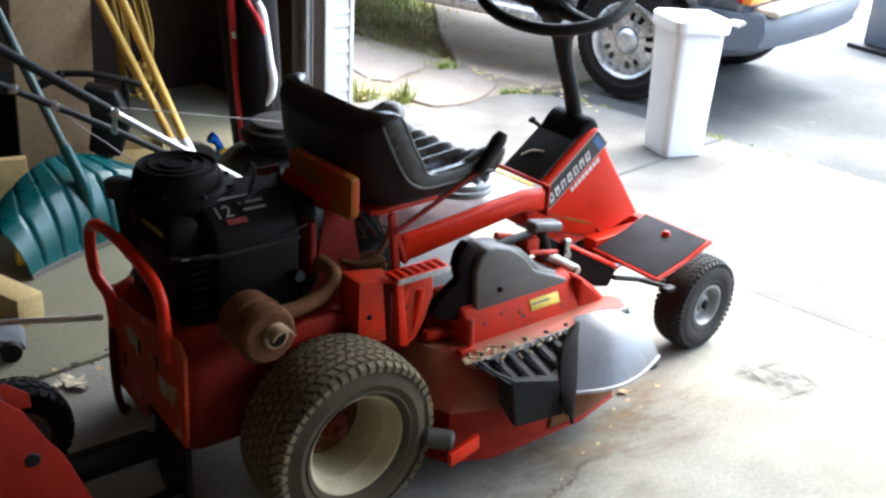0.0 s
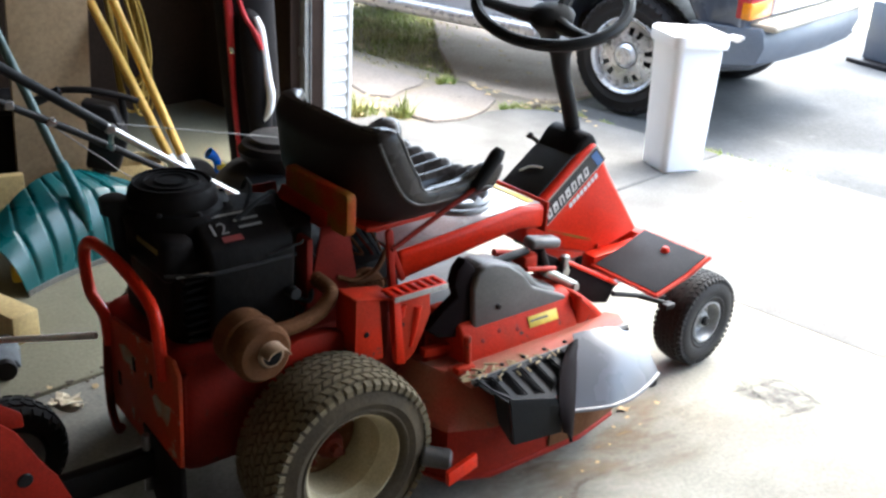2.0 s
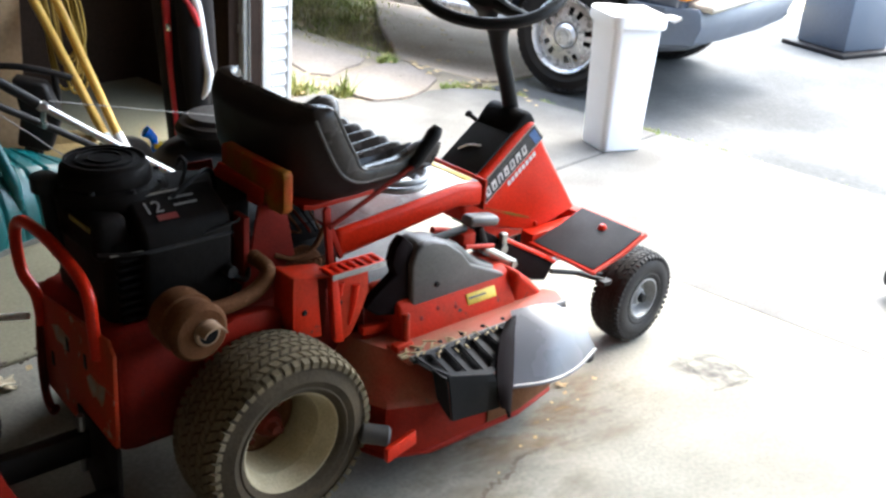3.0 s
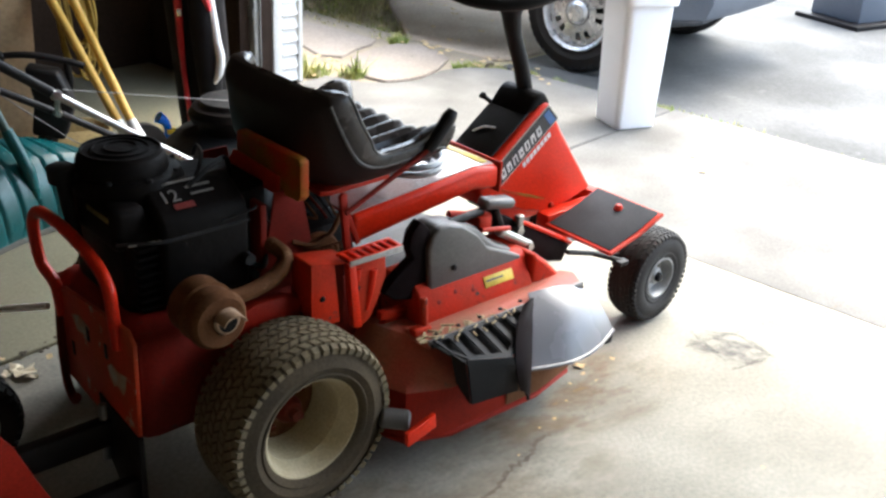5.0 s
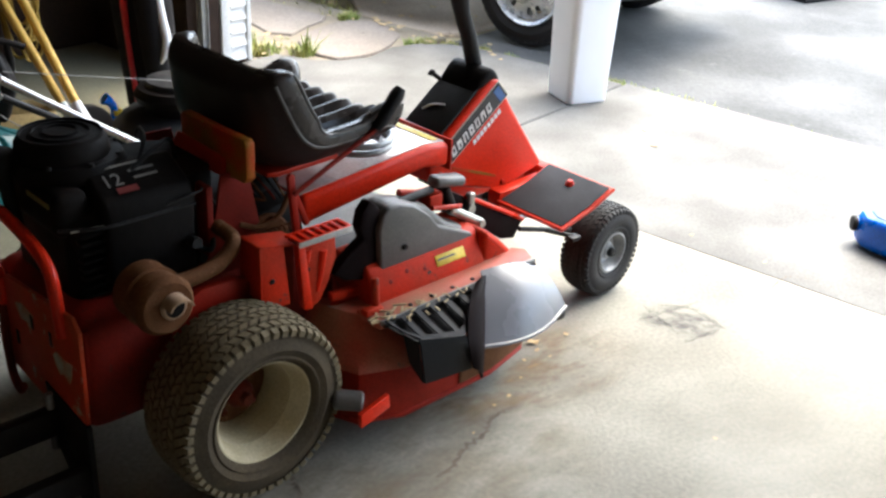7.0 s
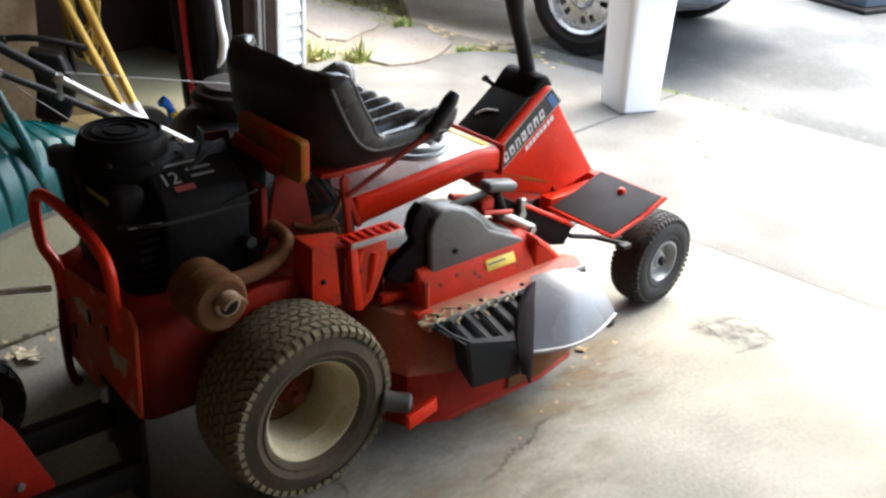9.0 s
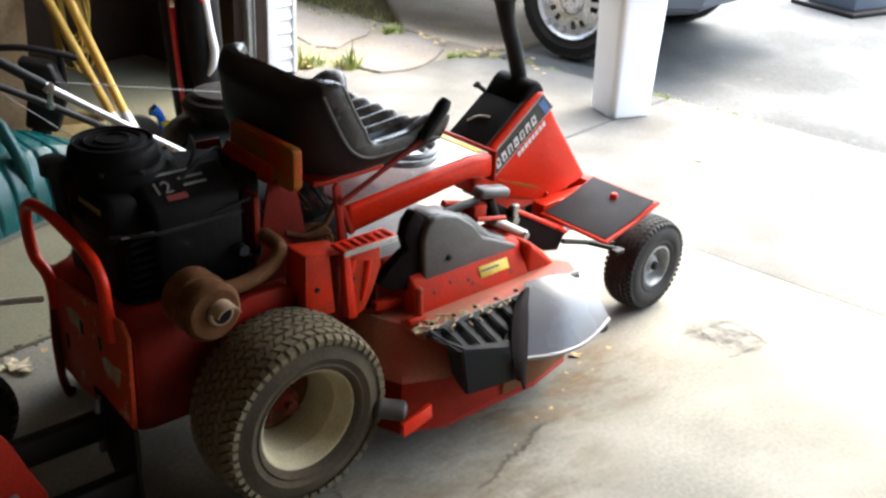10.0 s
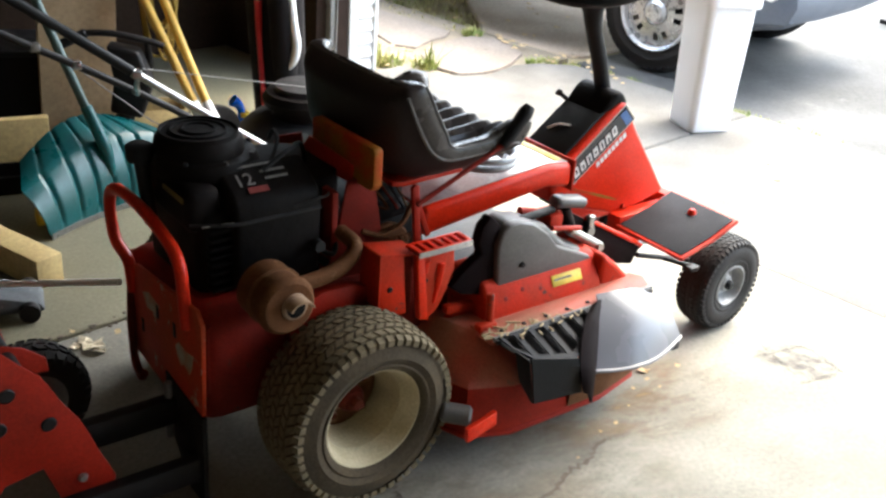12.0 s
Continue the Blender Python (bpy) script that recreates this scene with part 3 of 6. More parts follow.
part("tunnel_seam", box(0.735, 0.742, -0.127, 0.127, 0.46, 0.54, 0.002), RED_WORN, mower)
part("front_frame", join(box(0.66, 1.30, -0.11, -0.075, 0.235, 0.30, 0.006), box(0.66, 1.30, 0.075, 0.11, 0.235, 0.30, 0.006), box(1.26, 1.30, -0.11, 0.11, 0.21, 0.30, 0.006)), RED_WORN, mower)
part("steering_link", rod((0.78, -0.06, 0.27), (1.2, -0.13, 0.225), 0.008), STEEL, mower)

# dash tower
tower = part("dash_tower", side([(0.704, 0.455), (0.726, 0.503), (0.905, 0.640), (0.925, 0.650), (0.945, 0.645), (1.002, 0.559), (1.150, 0.366), (0.985, 0.325), (0.725, 0.405)], -0.082, 0.066, 0.012, 3), RED, mower, "red dash tower")
q = Vector((0.916 - 0.726, 0, 0.650 - 0.505)).normalized()
up = Vector((-q.z, 0, q.x))
DASH = Matrix(((q.x, 0, up.x, 0.726), (0, 1, 0, 0), (q.z, 0, up.z, 0.505), (0, 0, 0, 1)))
part("dash_panel", box(-0.018, 0.238, -0.072, 0.062, 0.000, 0.009, 0.004), BLACK, tower, "black dash panel", DASH)
part("dash_cap", side([(0.860, 0.618), (0.896, 0.660), (0.915, 0.674), (0.935, 0.672), (0.952, 0.650), (0.954, 0.634), (0.930, 0.632)], -0.076, 0.064, 0.012, 3), ENGINE, tower, "black rounded cap over the dash top")
part("throttle_arc", tube([(0.085, 0.035, 0.011), (0.108, 0.015, 0.011), (0.118, -0.020, 0.011)], 0.0028, 6), WHITE_INK, tower, "", DASH)
part("dash_knob", join(rod((0.185, 0.056, 0.008), (0.185, 0.078, 0.024), 0.006), box(0.176, 0.194, 0.072, 0.088, 0.020, 0.030, 0.004)), BLACK, tower, "", DASH)
part("yellow_strip", box(0.690, 0.712, -0.100, 0.100, 0.5375, 0.5415, 0.001), YELLOW, tower, "yellow warning strip")


def decal(name, pts, mat, y=-0.0822, t=0.0012, parent=None):
    return part(name, side(pts, y - t, y, 0), mat, parent or tower, smooth=0)


def along(s0, s1, d0, d1, slant=0.0):
    """A slanting band on the tower's side: s along the dash edge, d down from it."""
    down = Vector((q.z, 0, -q.x))
    base = Vector((0.726, 0, 0.505))
    return [tuple((base + q * s + down * d)[i] for i in (0, 2)) for s, d in ((s0 + slant * d0, d0), (s1 + slant * d0, d0), (s1 + slant * d1, d1), (s0 + slant * d1, d1))]


decal("decal_border", along(0.004, 0.250, 0.020, 0.080, 0.12), SILVER_INK)
decal("decal_band", along(0.009, 0.246, 0.024, 0.076, 0.12), DECAL, y=-0.0836)
decal("decal_badge", along(0.218, 0.240, 0.028, 0.072, 0.12), BLUE_INK, y=-0.0850)
for k in range(7):
    decal("decal_bar", along(0.040 + k * 0.0248, 0.0565 + k * 0.0248, 0.041, 0.066, -0.2), WHITE_INK, y=-0.0862)
    decal("decal_bar_gap", along(0.0455 + k * 0.0248, 0.0515 + k * 0.0248, 0.046 + 0.005 * (k % 2), 0.058 + 0.004 * (k % 3), -0.2), DECAL, y=-0.0870)
for k in range(8):
    decal("decal_bar", along(0.118 + k * 0.0150, 0.1290 + k * 0.0150, 0.088, 0.101, -0.2), WHITE_INK)
decal("tower_slot", [(0.790, 0.434), (0.955, 0.374), (0.957, 0.380), (0.792, 0.441)], RED_OLD)
for x, z in ((0.985, 0.352), (0.75, 0.43)):
    part("tower_bolt", lathe([(0.0, -0.090), (0.006, -0.089), (0.008, -0.081), (0.0, -0.081)], 10, "y"), RED_WORN, tower, "", pose(x, 0, z))

# steering column and wheel
column = part("steering_column", tube([(0.940, 0.0, 0.64), (0.906, 0.0, 0.74), (0.876, 0.0, 0.81), (0.861, 0.0, 0.865), (0.858, 0.0, 0.908)], [0.021, 0.021, 0.021, 0.026, 0.042], 14), BLACK, mower, "black steering column")
tilt = pose(0.815, 0, 1.004, 16, -18, 0)
ring = [(0.185 * math.cos(a), 0.185 * math.sin(a), 0.0) for a in np.linspace(0, 2 * math.pi, 41)]
steer = part("steering_wheel", tube(ring, 0.015, 10, 1, False), BLACK, mower, "black three-spoke steering wheel", tilt)
for turn in (15, 135, 255):
    c, d = math.cos(radians(turn)), math.sin(radians(turn))
    part("spoke", tube([(0.02 * c, 0.02 * d, -0.050), (0.09 * c, 0.09 * d, -0.034), (0.183 * c, 0.183 * d, 0)], [0.024, 0.016, 0.012], 10, 3), BLACK, steer)
part("hub_cover", lathe([(0.0, -0.105), (0.024, -0.105), (0.032, -0.085), (0.056, -0.056), (0.058, -0.040), (0.040, -0.026), (0.0, -0.022)], 24, "z"), BLACK, steer, "black hub cover")

# foot plates
for s in (-1, 1):
    fp = [(0.93, 0.318), (1.045, 0.345), (1.13, 0.378), (1.13, 0.384), (1.045, 0.351), (0.93, 0.324)]
    plate = part("foot_plate", join(side(fp, *sorted((s * 0.12, s * 0.345)), 0.001), box(0.935, 1.13, *sorted((s * 0.080, s * 0.124)), 0.30, 0.345, 0.004)), RED, mower, "red steel foot plate")
    part("grip_pad", side([(0.937, 0.3245), (1.045, 0.3525), (1.123, 0.3830), (1.123, 0.3860), (1.044, 0.3560), (0.937, 0.3275)], *sorted((s * 0.126, s * 0.338)), 0.001), GRIP, plate, "black grit foot pad")
    part("plate_edge", join(rod((0.93, s * 0.12, 0.321), (0.93, s * 0.345, 0.321), 0.005, 8), rod((0.93, s * 0.345, 0.321), (1.045, s * 0.345, 0.348), 0.005, 8), rod((1.045, s * 0.345, 0.348), (1.13, s * 0.345, 0.381), 0.005, 8)), RED_WORN, plate)
    part("plate_bolt", lathe([(0.0, 0.014), (0.007, 0.013), (0.011, 0.006), (0.013, 0.0), (0.0, 0.0)], 12, "z"), RED, plate, "red pedal bolt", pose(1.085, s * 0.235, 0.3685))
part("pedal_bracket", join(side([(0.583, 0.440), (0.626, 0.468), (0.717, 0.418), (0.938, 0.294), (0.912, 0.250), (0.861, 0.263), (0.778, 0.317)], -0.205, -0.195, 0.004), side([(0.626, 0.462), (0.717, 0.412), (0.938, 0.288), (0.938, 0.294), (0.717, 0.418), (0.626, 0.468)], -0.205, -0.13, 0.001)), MAROON, mower, "dark steel pedal bracket")
part("bracket_edge", tube([(0.716, -0.206, 0.422), (0.83, -0.206, 0.360), (0.938, -0.206, 0.299)], 0.0055, 8, 3), RED, mower, "red edge of the pedal bracket")
part("drag_link", rod((0.93, -0.205, 0.272), (1.16, -0.215, 0.205), 0.007), BLACK_STEEL, mower)
part("clevis", join(rod((0.722, -0.226, 0.392), (0.722, -0.196, 0.392), 0.012), box(0.716, 0.736, -0.222, -0.204, 0.398, 0.432, 0.004)), STEEL, mower, "bare steel clevis")
part("pedal_arm", join(rod((1.02, -0.20, 0.245), (1.09, -0.262, 0.225), 0.007), box(1.070, 1.105, -0.280, -0.255, 0.216, 0.230, 0.004)), BLACK_STEEL, mower)
part("link_rod", join(rod((0.632, -0.235, 0.422), (0.748, -0.235, 0.352), 0.0125, 14, 0.003), rod((0.736, -0.252, 0.358), (0.736, -0.20, 0.358), 0.010)), STEEL, mower, "bare steel link tube")

# seat: one closed section carried along the bent centre line
line = smooth_line([(x, 0, z) for x, z in ((0.162, 0.812), (0.178, 0.770), (0.200, 0.718), (0.228, 0.672), (0.270, 0.648), (0.33, 0.646), (0.39, 0.650), (0.435, 0.655), (0.462, 0.655), (0.478, 0.646))], 5)
HALF = 0.205


def seat_section(f):
    """Offsets across and out of the centre line, from one edge over the ribs to the other and back behind."""
    pts = []
    rib = min(1, max(0, (f - 0.10) / 0.08), max(0, (0.96 - f) / 0.06))
    for k in range(65):
        s = -0.96 + 1.92 * k / 64
        a = abs(s)
        lift = (0.058 - 0.028 * min(1, max(0, (f - 0.34) / 0.16)) + 0.030 * min(1, max(0, (f - 0.68) / 0.25))) * (0.5 - 0.5 * math.cos(math.pi * min(1, max(0, (a - 0.56) / 0.38))))
        if a < 0.70:
            lift += 0.024 * abs(math.cos(s * math.pi * 4.0)) * rib
        pts.append((s * HALF, lift))
    low = 0.028 * min(1, max(0, (f - 0.34) / 0.16)) - 0.030 * min(1, max(0, (f - 0.68) / 0.25))
    rim = [(0.203, 0.0575 - low), (0.207, 0.053 - low), (0.2095, 0.045 - low), (0.211, 0.032 - low), (0.211, 0.016 - low * 0.5), (0.209, 0.002), (0.203, -0.004), (0.192, -0.016), (0.172, -0.030), (0.14, -0.040), (0.09, -0.046), (0.04, -0.049)]
    return pts + rim + [(0.0, -0.050)] + [(-y, z) for y, z in rim[::-1]]


rows = []
count = len(line)
for i, p in enumerate(line):
    way = (line[min(i + 1, count - 1)] - line[max(i - 1, 0)]).normalized()
    nrm = Vector((-way.z, 0, way.x))
    f = i / (count - 1)
    half = 0.92 + 0.08 * min(1, f / 0.3)
    end = min(i, count - 1 - i)
    pinch = (0.25, 0.72, 0.92)[end] if end < 3 else 1.0
    narrow = (0.955, 0.985, 0.997)[end] if end < 3 else 1.0
    row = []
    for y, n in seat_section(f):
        n = n * (1 + 0.9 * math.exp(-((f - 0.30) / 0.15) ** 2) + 0.30 * math.exp(-((f - 0.66) / 0.2) ** 2)) if n < 0 else n
        drop = 0.004 * min(1, abs(y) / HALF) ** 3 * max(0, 1 - f / 0.18)
        row.append(p + nrm * (0.012 + (n - 0.012) * pinch) + Vector((0, y * half * narrow, -drop)))
    rows.append(row)
bm = bmesh.new()
grid = [[bm.verts.new(c) for c in r] for r in rows]
grid_index = {v: k for r in grid for k, v in enumerate(r)}
for a, b in zip(grid, grid[1:]):
    for k in range(len(a)):
        n = (k + 1) % len(a)
        bm.faces.new((a[k], a[n], b[n], b[k]))
for face in bm.faces:
    face.material_index = 1 if all(grid_index[v] > 70 and grid_index[v] < 85 for v in face.verts) else 0
bm.faces.new(grid[0][::-1])
bm.faces.new(grid[-1])
bmesh.ops.recalc_face_normals(bm, faces=bm.faces[:])
seat = part("seat", bm, (BLACK_VINYL, SEAT_SHELL), mower, "black vinyl pan seat with ribs", smooth=60)
part("piping", tube([rows[2][k] for k in range(0, 65, 4)], 0.0034, 6, 2), PIPING, seat, "worn grey edge piping")
for k in (70, 84, 66, 88):
    part("piping", tube([r[k] for r in rows[2:-2:2]], 0.0036, 6, 2), PIPING, seat, "worn grey edge piping")
part("seat_bracket", join(side([(0.19, 0.576), (0.22, 0.570), (0.38, 0.576), (0.38, 0.588), (0.22, 0.582), (0.19, 0.588)], -0.13, 0.13, 0.003)), RED_WORN, mower, "red seat plate")
# Made-up black block that fills the cavity under the seat with shade.
part("cavity_block", side([(0.09, 0.30), (0.09, 0.50), (0.27, 0.515), (0.285, 0.42), (0.27, 0.30)], -0.135, 0.135, 0.012), ENGINE, mower, "black block standing in for the dark cavity under the seat")
part("seat_post", join(box(0.20, 0.27, -0.06, 0.06, 0.40, 0.575, 0.006)), BLACK_STEEL, mower)
for k in range(5):
    part("wire", tube([(0.10 + 0.012 * k, -0.10 + 0.02 * k, 0.42), (0.16 + 0.02 * math.sin(k * 2.1), -0.13 + 0.015 * k, 0.46 + 0.012 * k), (0.20 + 0.01 * k, -0.11 + 0.02 * math.cos(k), 0.50), (0.17 + 0.02 * k, -0.05, 0.555)], 0.003, 6), (BLACK, RUST, RED_DARK)[k % 3], mower)
part("drive_disc", lathe([(0.0, -0.150), (0.052, -0.150), (0.056, -0.146), (0.056, -0.138), (0.0, -0.136)], 28, "y"), RUST, mower, "rusty drive disc", pose(0.175, 0, 0.445))
part("shift_link", tube([(0.105, -0.150, 0.50), (0.15, -0.160, 0.485), (0.20, -0.158, 0.50), (0.235, -0.150, 0.545)], 0.006, 8), RUST, mower, "rusty shift link")
part("shift_link", tube([(0.12, -0.158, 0.40), (0.17, -0.165, 0.43), (0.235, -0.160, 0.42)], 0.006, 8), RED_DARK, mower, "grimy red link")
coil = [(0.130 + 0.10 * k / 60, -0.165 + 0.008 * math.cos(k * 0.9), 0.468 + 0.008 * math.sin(k * 0.9)) for k in range(61)]
part("return_spring", tube(coil, 0.0018, 5, 1), RUST, mower, "rusty return spring")
spring = [(0.50 + 0.075 * math.cos(a), -0.05 + 0.085 * math.sin(a), 0.552 + 0.0028 * a) for a in np.linspace(0, 4 * math.pi, 50)]
part("seat_spring", tube(spring, 0.008, 8, 1), GALV, mower, "grey coil seat spring")

# tank behind the seat, upright frame
tank = part("tank", front([(0.033, 0.607), (0.030, 0.694), (0.024, 0.700), (-0.200, 0.702), (-0.207, 0.695), (-0.207, 0.622), (-0.197, 0.611)], 0.088, 0.110, 0.003, 2), RED_OLD, mower, "faded orange tank behind the seat")
part("tank_flange", front([(0.076, 0.600), (0.033, 0.656), (-0.140, 0.648), (-0.137, 0.607), (-0.05, 0.604)], 0.080, 0.0865, 0.002), RED_WORN, tank, "red folded tank flange")
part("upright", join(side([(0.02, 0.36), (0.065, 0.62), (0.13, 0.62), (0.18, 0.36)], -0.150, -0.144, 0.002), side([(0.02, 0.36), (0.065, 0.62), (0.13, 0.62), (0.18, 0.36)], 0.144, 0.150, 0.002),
                     box(0.03, 0.045, -0.15, 0.15, 0.36, 0.60, 0.003)), RED_DEEP, mower, "red upright frame behind the engine, shade in its colour")
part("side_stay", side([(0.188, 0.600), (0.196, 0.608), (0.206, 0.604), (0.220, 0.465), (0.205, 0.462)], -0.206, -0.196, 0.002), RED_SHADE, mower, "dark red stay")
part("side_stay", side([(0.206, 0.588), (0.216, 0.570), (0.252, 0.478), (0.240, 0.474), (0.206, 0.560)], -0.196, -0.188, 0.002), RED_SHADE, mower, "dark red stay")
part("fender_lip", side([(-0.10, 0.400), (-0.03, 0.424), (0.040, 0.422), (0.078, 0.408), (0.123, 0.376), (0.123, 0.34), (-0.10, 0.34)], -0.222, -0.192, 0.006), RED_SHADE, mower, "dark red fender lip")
part("rear_frame", join(box(-0.27, 0.32, -0.19, -0.175, 0.24, 0.40, 0.004), box(-0.27, 0.32, 0.175, 0.19, 0.24, 0.40, 0.004), box(-0.27, 0.20, -0.19, 0.19, 0.385, 0.40, 0.004), box(0.10, 0.20, -0.215, -0.185, 0.33, 0.395, 0.008)), RED_DEEP, mower, "red rear frame, shade in its colour")
part("rear_housing", box(-0.284, -0.03, -0.198, 0.188, 0.165, 0.424, 0.045, 4), RED_DEEP, mower, "rounded red rear housing, shade in its colour")
part("rear_plate", front([(0.11, 0.20), (-0.215, 0.17), (-0.225, 0.42), (-0.20, 0.445), (0.09, 0.415), (0.115, 0.39)], -0.296, -0.286, 0.003), RED_BARE, mower, "chipped red rear plate")
part("bare_patch", front([(-0.104, 0.322), (-0.120, 0.335), (-0.150, 0.330), (-0.184, 0.336), (-0.178, 0.305), (-0.166, 0.284), (-0.145, 0.296), (-0.128, 0.287), (-0.113, 0.301)], -0.2975, -0.2955, 0.0005), BARE, mower, "bare grey-green metal patch")
part("bare_patch", front([(0.052, 0.368), (0.020, 0.380), (-0.030, 0.372), (-0.022, 0.350), (0.030, 0.340)], -0.2972, -0.2955, 0.0005), BARE, mower, "bare grey-green metal patch")
for y, z in ((-0.021, 0.355), (-0.102, 0.354), (-0.15, 0.395), (0.06, 0.285)):
    part("plate_slot", box(-0.2982, -0.2950, y - 0.006, y + 0.006, z - 0.016, z + 0.016, 0.001), BLACK_STEEL, mower)
part("engine_guard", tube([(-0.295, 0.107, 0.345), (-0.300, 0.112, 0.412), (-0.302, 0.170, 0.436), (-0.302, 0.192, 0.478), (-0.302, 0.193, 0.522), (-0.302, 0.172, 0.552), (-0.300, 0.125, 0.565), (-0.300, 0.025, 0.567), (-0.300, -0.093, 0.548), (-0.300, -0.146, 0.518), (-0.300, -0.159, 0.463), (-0.297, -0.162, 0.390)], 0.0125, 12), RED, mower, "bent red tube engine guard")
part("rear_hook", tube([(-0.298, 0.112, 0.36), (-0.304, 0.106, 0.285), (-0.305, 0.103, 0.23), (-0.305, 0.094, 0.180), (-0.305, 0.066, 0.158), (-0.305, 0.050, 0.172)], 0.0095, 8), RED_DARK, mower, "dark red hook")
part("transaxle", join(box(-0.06, 0.09, -0.10, 0.10, 0.13, 0.27, 0.02), rod((0.0, -0.23, 0.2), (0.0, -0.10, 0.2), 0.035)), BLACK_STEEL, mower)

# lift quadrant and lever
quad = part("lift_quadrant", join(side([(0.078, 0.497), (0.135, 0.484), (0.150, 0.345), (0.083, 0.352)], -0.262, -0.256, 0.002), side([(0.078, 0.492), (0.180, 0.474), (0.180, 0.479), (0.078, 0.497)], -0.262, -0.19, 0.001),
                                  box(0.076, 0.082, -0.262, -0.19, 0.35, 0.495, 0.002)), RED_SCUFF, mower, "scuffed red height adjuster bracket")
# Channel back in darker red: the recess's shade is put into the colour.
part("channel", box(0.130, 0.170, -0.246, -0.240, 0.33, 0.474, 0.002), RED_DARK, quad, "recessed channel, its shade painted dark red")
part("upright_bar", side([(0.160, 0.480), (0.179, 0.476), (0.199, 0.322), (0.176, 0.326)], -0.276, -0.256, 0.003), RED, quad, "red upright bar")
part("stamped_plate", side([(0.176, 0.476), (0.265, 0.471), (0.270, 0.423), (0.250, 0.373), (0.226, 0.328), (0.205, 0.318), (0.190, 0.330)], -0.264, -0.257, 0.003), RED_SCUFF, quad, "stamped red plate")
part("bracket_rib", tube([(0.192, -0.264, 0.460), (0.191, -0.264, 0.430)], [0.008, 0.006], 10, 3), RED, quad)
part("bracket_rib", tube([(0.233, -0.264, 0.446), (0.228, -0.264, 0.401), (0.219, -0.264, 0.353)], [0.009, 0.008, 0.004], 10, 4), RED, quad)
for x, z in ((0.104, 0.413), (0.194, 0.412)):
    part("bolt_hole", lathe([(0.0, -0.002), (0.005, -0.002), (0.007, 0.001), (0.0, 0.001)], 10, "y"), BLACK_STEEL, quad, "", pose(x, -0.2635, z))
RACK = pose(0.148, -0.268, 0.494)
part("rack", join(box(0, 0.138, -0.026, -0.020, -0.001, 0.006, 0.001), box(0, 0.138, 0.016, 0.022, -0.001, 0.006, 0.001), *[box(0.004 + k * 0.021, 0.014 + k * 0.021, -0.021, 0.017, -0.001, 0.005, 0.001) for k in range(7)]), RED, quad, "notched red rack", RACK)
# Bed painted dark red for the shade between the rack's notches.
part("rack_bed", box(0.004, 0.134, -0.020, 0.016, -0.004, -0.001, 0), RED_DARK, quad, "", RACK)
part("rack_scale", box(0, 0.138, -0.0295, -0.027, -0.006, 0.006, 0.0005), SILVER_INK, quad, "", RACK)
part("lift_lever", join(rod((0.196, -0.215, 0.566), (0.432, -0.215, 0.669), 0.0055, 10)), RED_DEEP, mower, "red lift lever")
part("lever_grip", tube([(0.415, -0.215, 0.660), (0.435, -0.215, 0.682), (0.470, -0.215, 0.725), (0.482, -0.215, 0.740)], [0.011, 0.015, 0.017, 0.012], 12), BLACK, mower, "black lever grip")

# engine
eng = part("engine", join(box(-0.245, 0.0, -0.120, 0.14, 0.40, 0.60, 0.03, 3), lathe([(0.0, 0.40), (0.11, 0.40), (0.115, 0.62), (0.0, 0.62)], 32, "z")), ENGINE, mower, "black twelve horsepower engine")
part("shroud", front([(0.15, 0.43), (0.15, 0.575), (0.12, 0.596), (0.01, 0.626), (-0.058, 0.660), (-0.070, 0.660), (-0.142, 0.620), (-0.152, 0.590), (-0.148, 0.43)], -0.185, 0.005, 0.012, 3), ENGINE, eng, "black engine shroud")
part("rear_cover", box(-0.262, -0.19, -0.11, 0.14, 0.55, 0.640, 0.02, 3), ENGINE, eng, "black rear engine cover")
part("fan_ring", lathe([(0.0, 0.635), (0.108, 0.635), (0.110, 0.650), (0.102, 0.668), (0.09, 0.672), (0.0, 0.672)], 40, "z"), ENGINE, eng, "black fan housing ring", pose(-0.165, 0.025, 0))
part("screen", lathe([(0.0, 0.666), (0.088, 0.666), (0.090, 0.676), (0.086, 0.698), (0.076, 0.708), (0.03, 0.712), (0.0, 0.713)], 40, "z"), ENGINE, eng, "dark rotating screen", pose(-0.175, 0.025, 0))
for k in range(3):
    part("screen_ridge", lathe([(0.028 + 0.022 * k, 0.705), (0.030 + 0.022 * k, 0.7155 - 0.0012 * k), (0.034 + 0.022 * k, 0.7155 - 0.0012 * k), (0.036 + 0.022 * k, 0.705)], 40, "z", True), ENGINE, eng, "", pose(-0.175, 0.025, 0))
for k in range(8):
    part("housing_bolt", lathe([(0.0, 0.675), (0.005, 0.675), (0.006, 0.668), (0.0, 0.667)], 8, "z"), ENGINE_GREY, eng, "", pose(-0.165 + 0.099 * math.cos(k * 0.785), 0.025 + 0.099 * math.sin(k * 0.785), 0))
part("spark_lead", tube([(-0.10, -0.10, 0.655), (-0.04, -0.09, 0.685), (0.02, -0.04, 0.67), (0.045, -0.02, 0.60), (0.04, -0.06, 0.53)], 0.005, 8), BLACK, eng, "black spark plug lead")
part("fuel_hose", tube([(-0.02, -0.15, 0.50), (0.03, -0.16, 0.47), (0.05, -0.12, 0.52), (0.06, -0.06, 0.60)], 0.006, 8), BLACK, eng, "black fuel hose")
part("throttle_cable", tube([(-0.06, -0.152, 0.59), (0.01, -0.155, 0.60), (0.05, -0.11, 0.58), (0.10, -0.10, 0.50)], 0.003, 6), ENGINE_GREY, eng, "dark throttle cable")
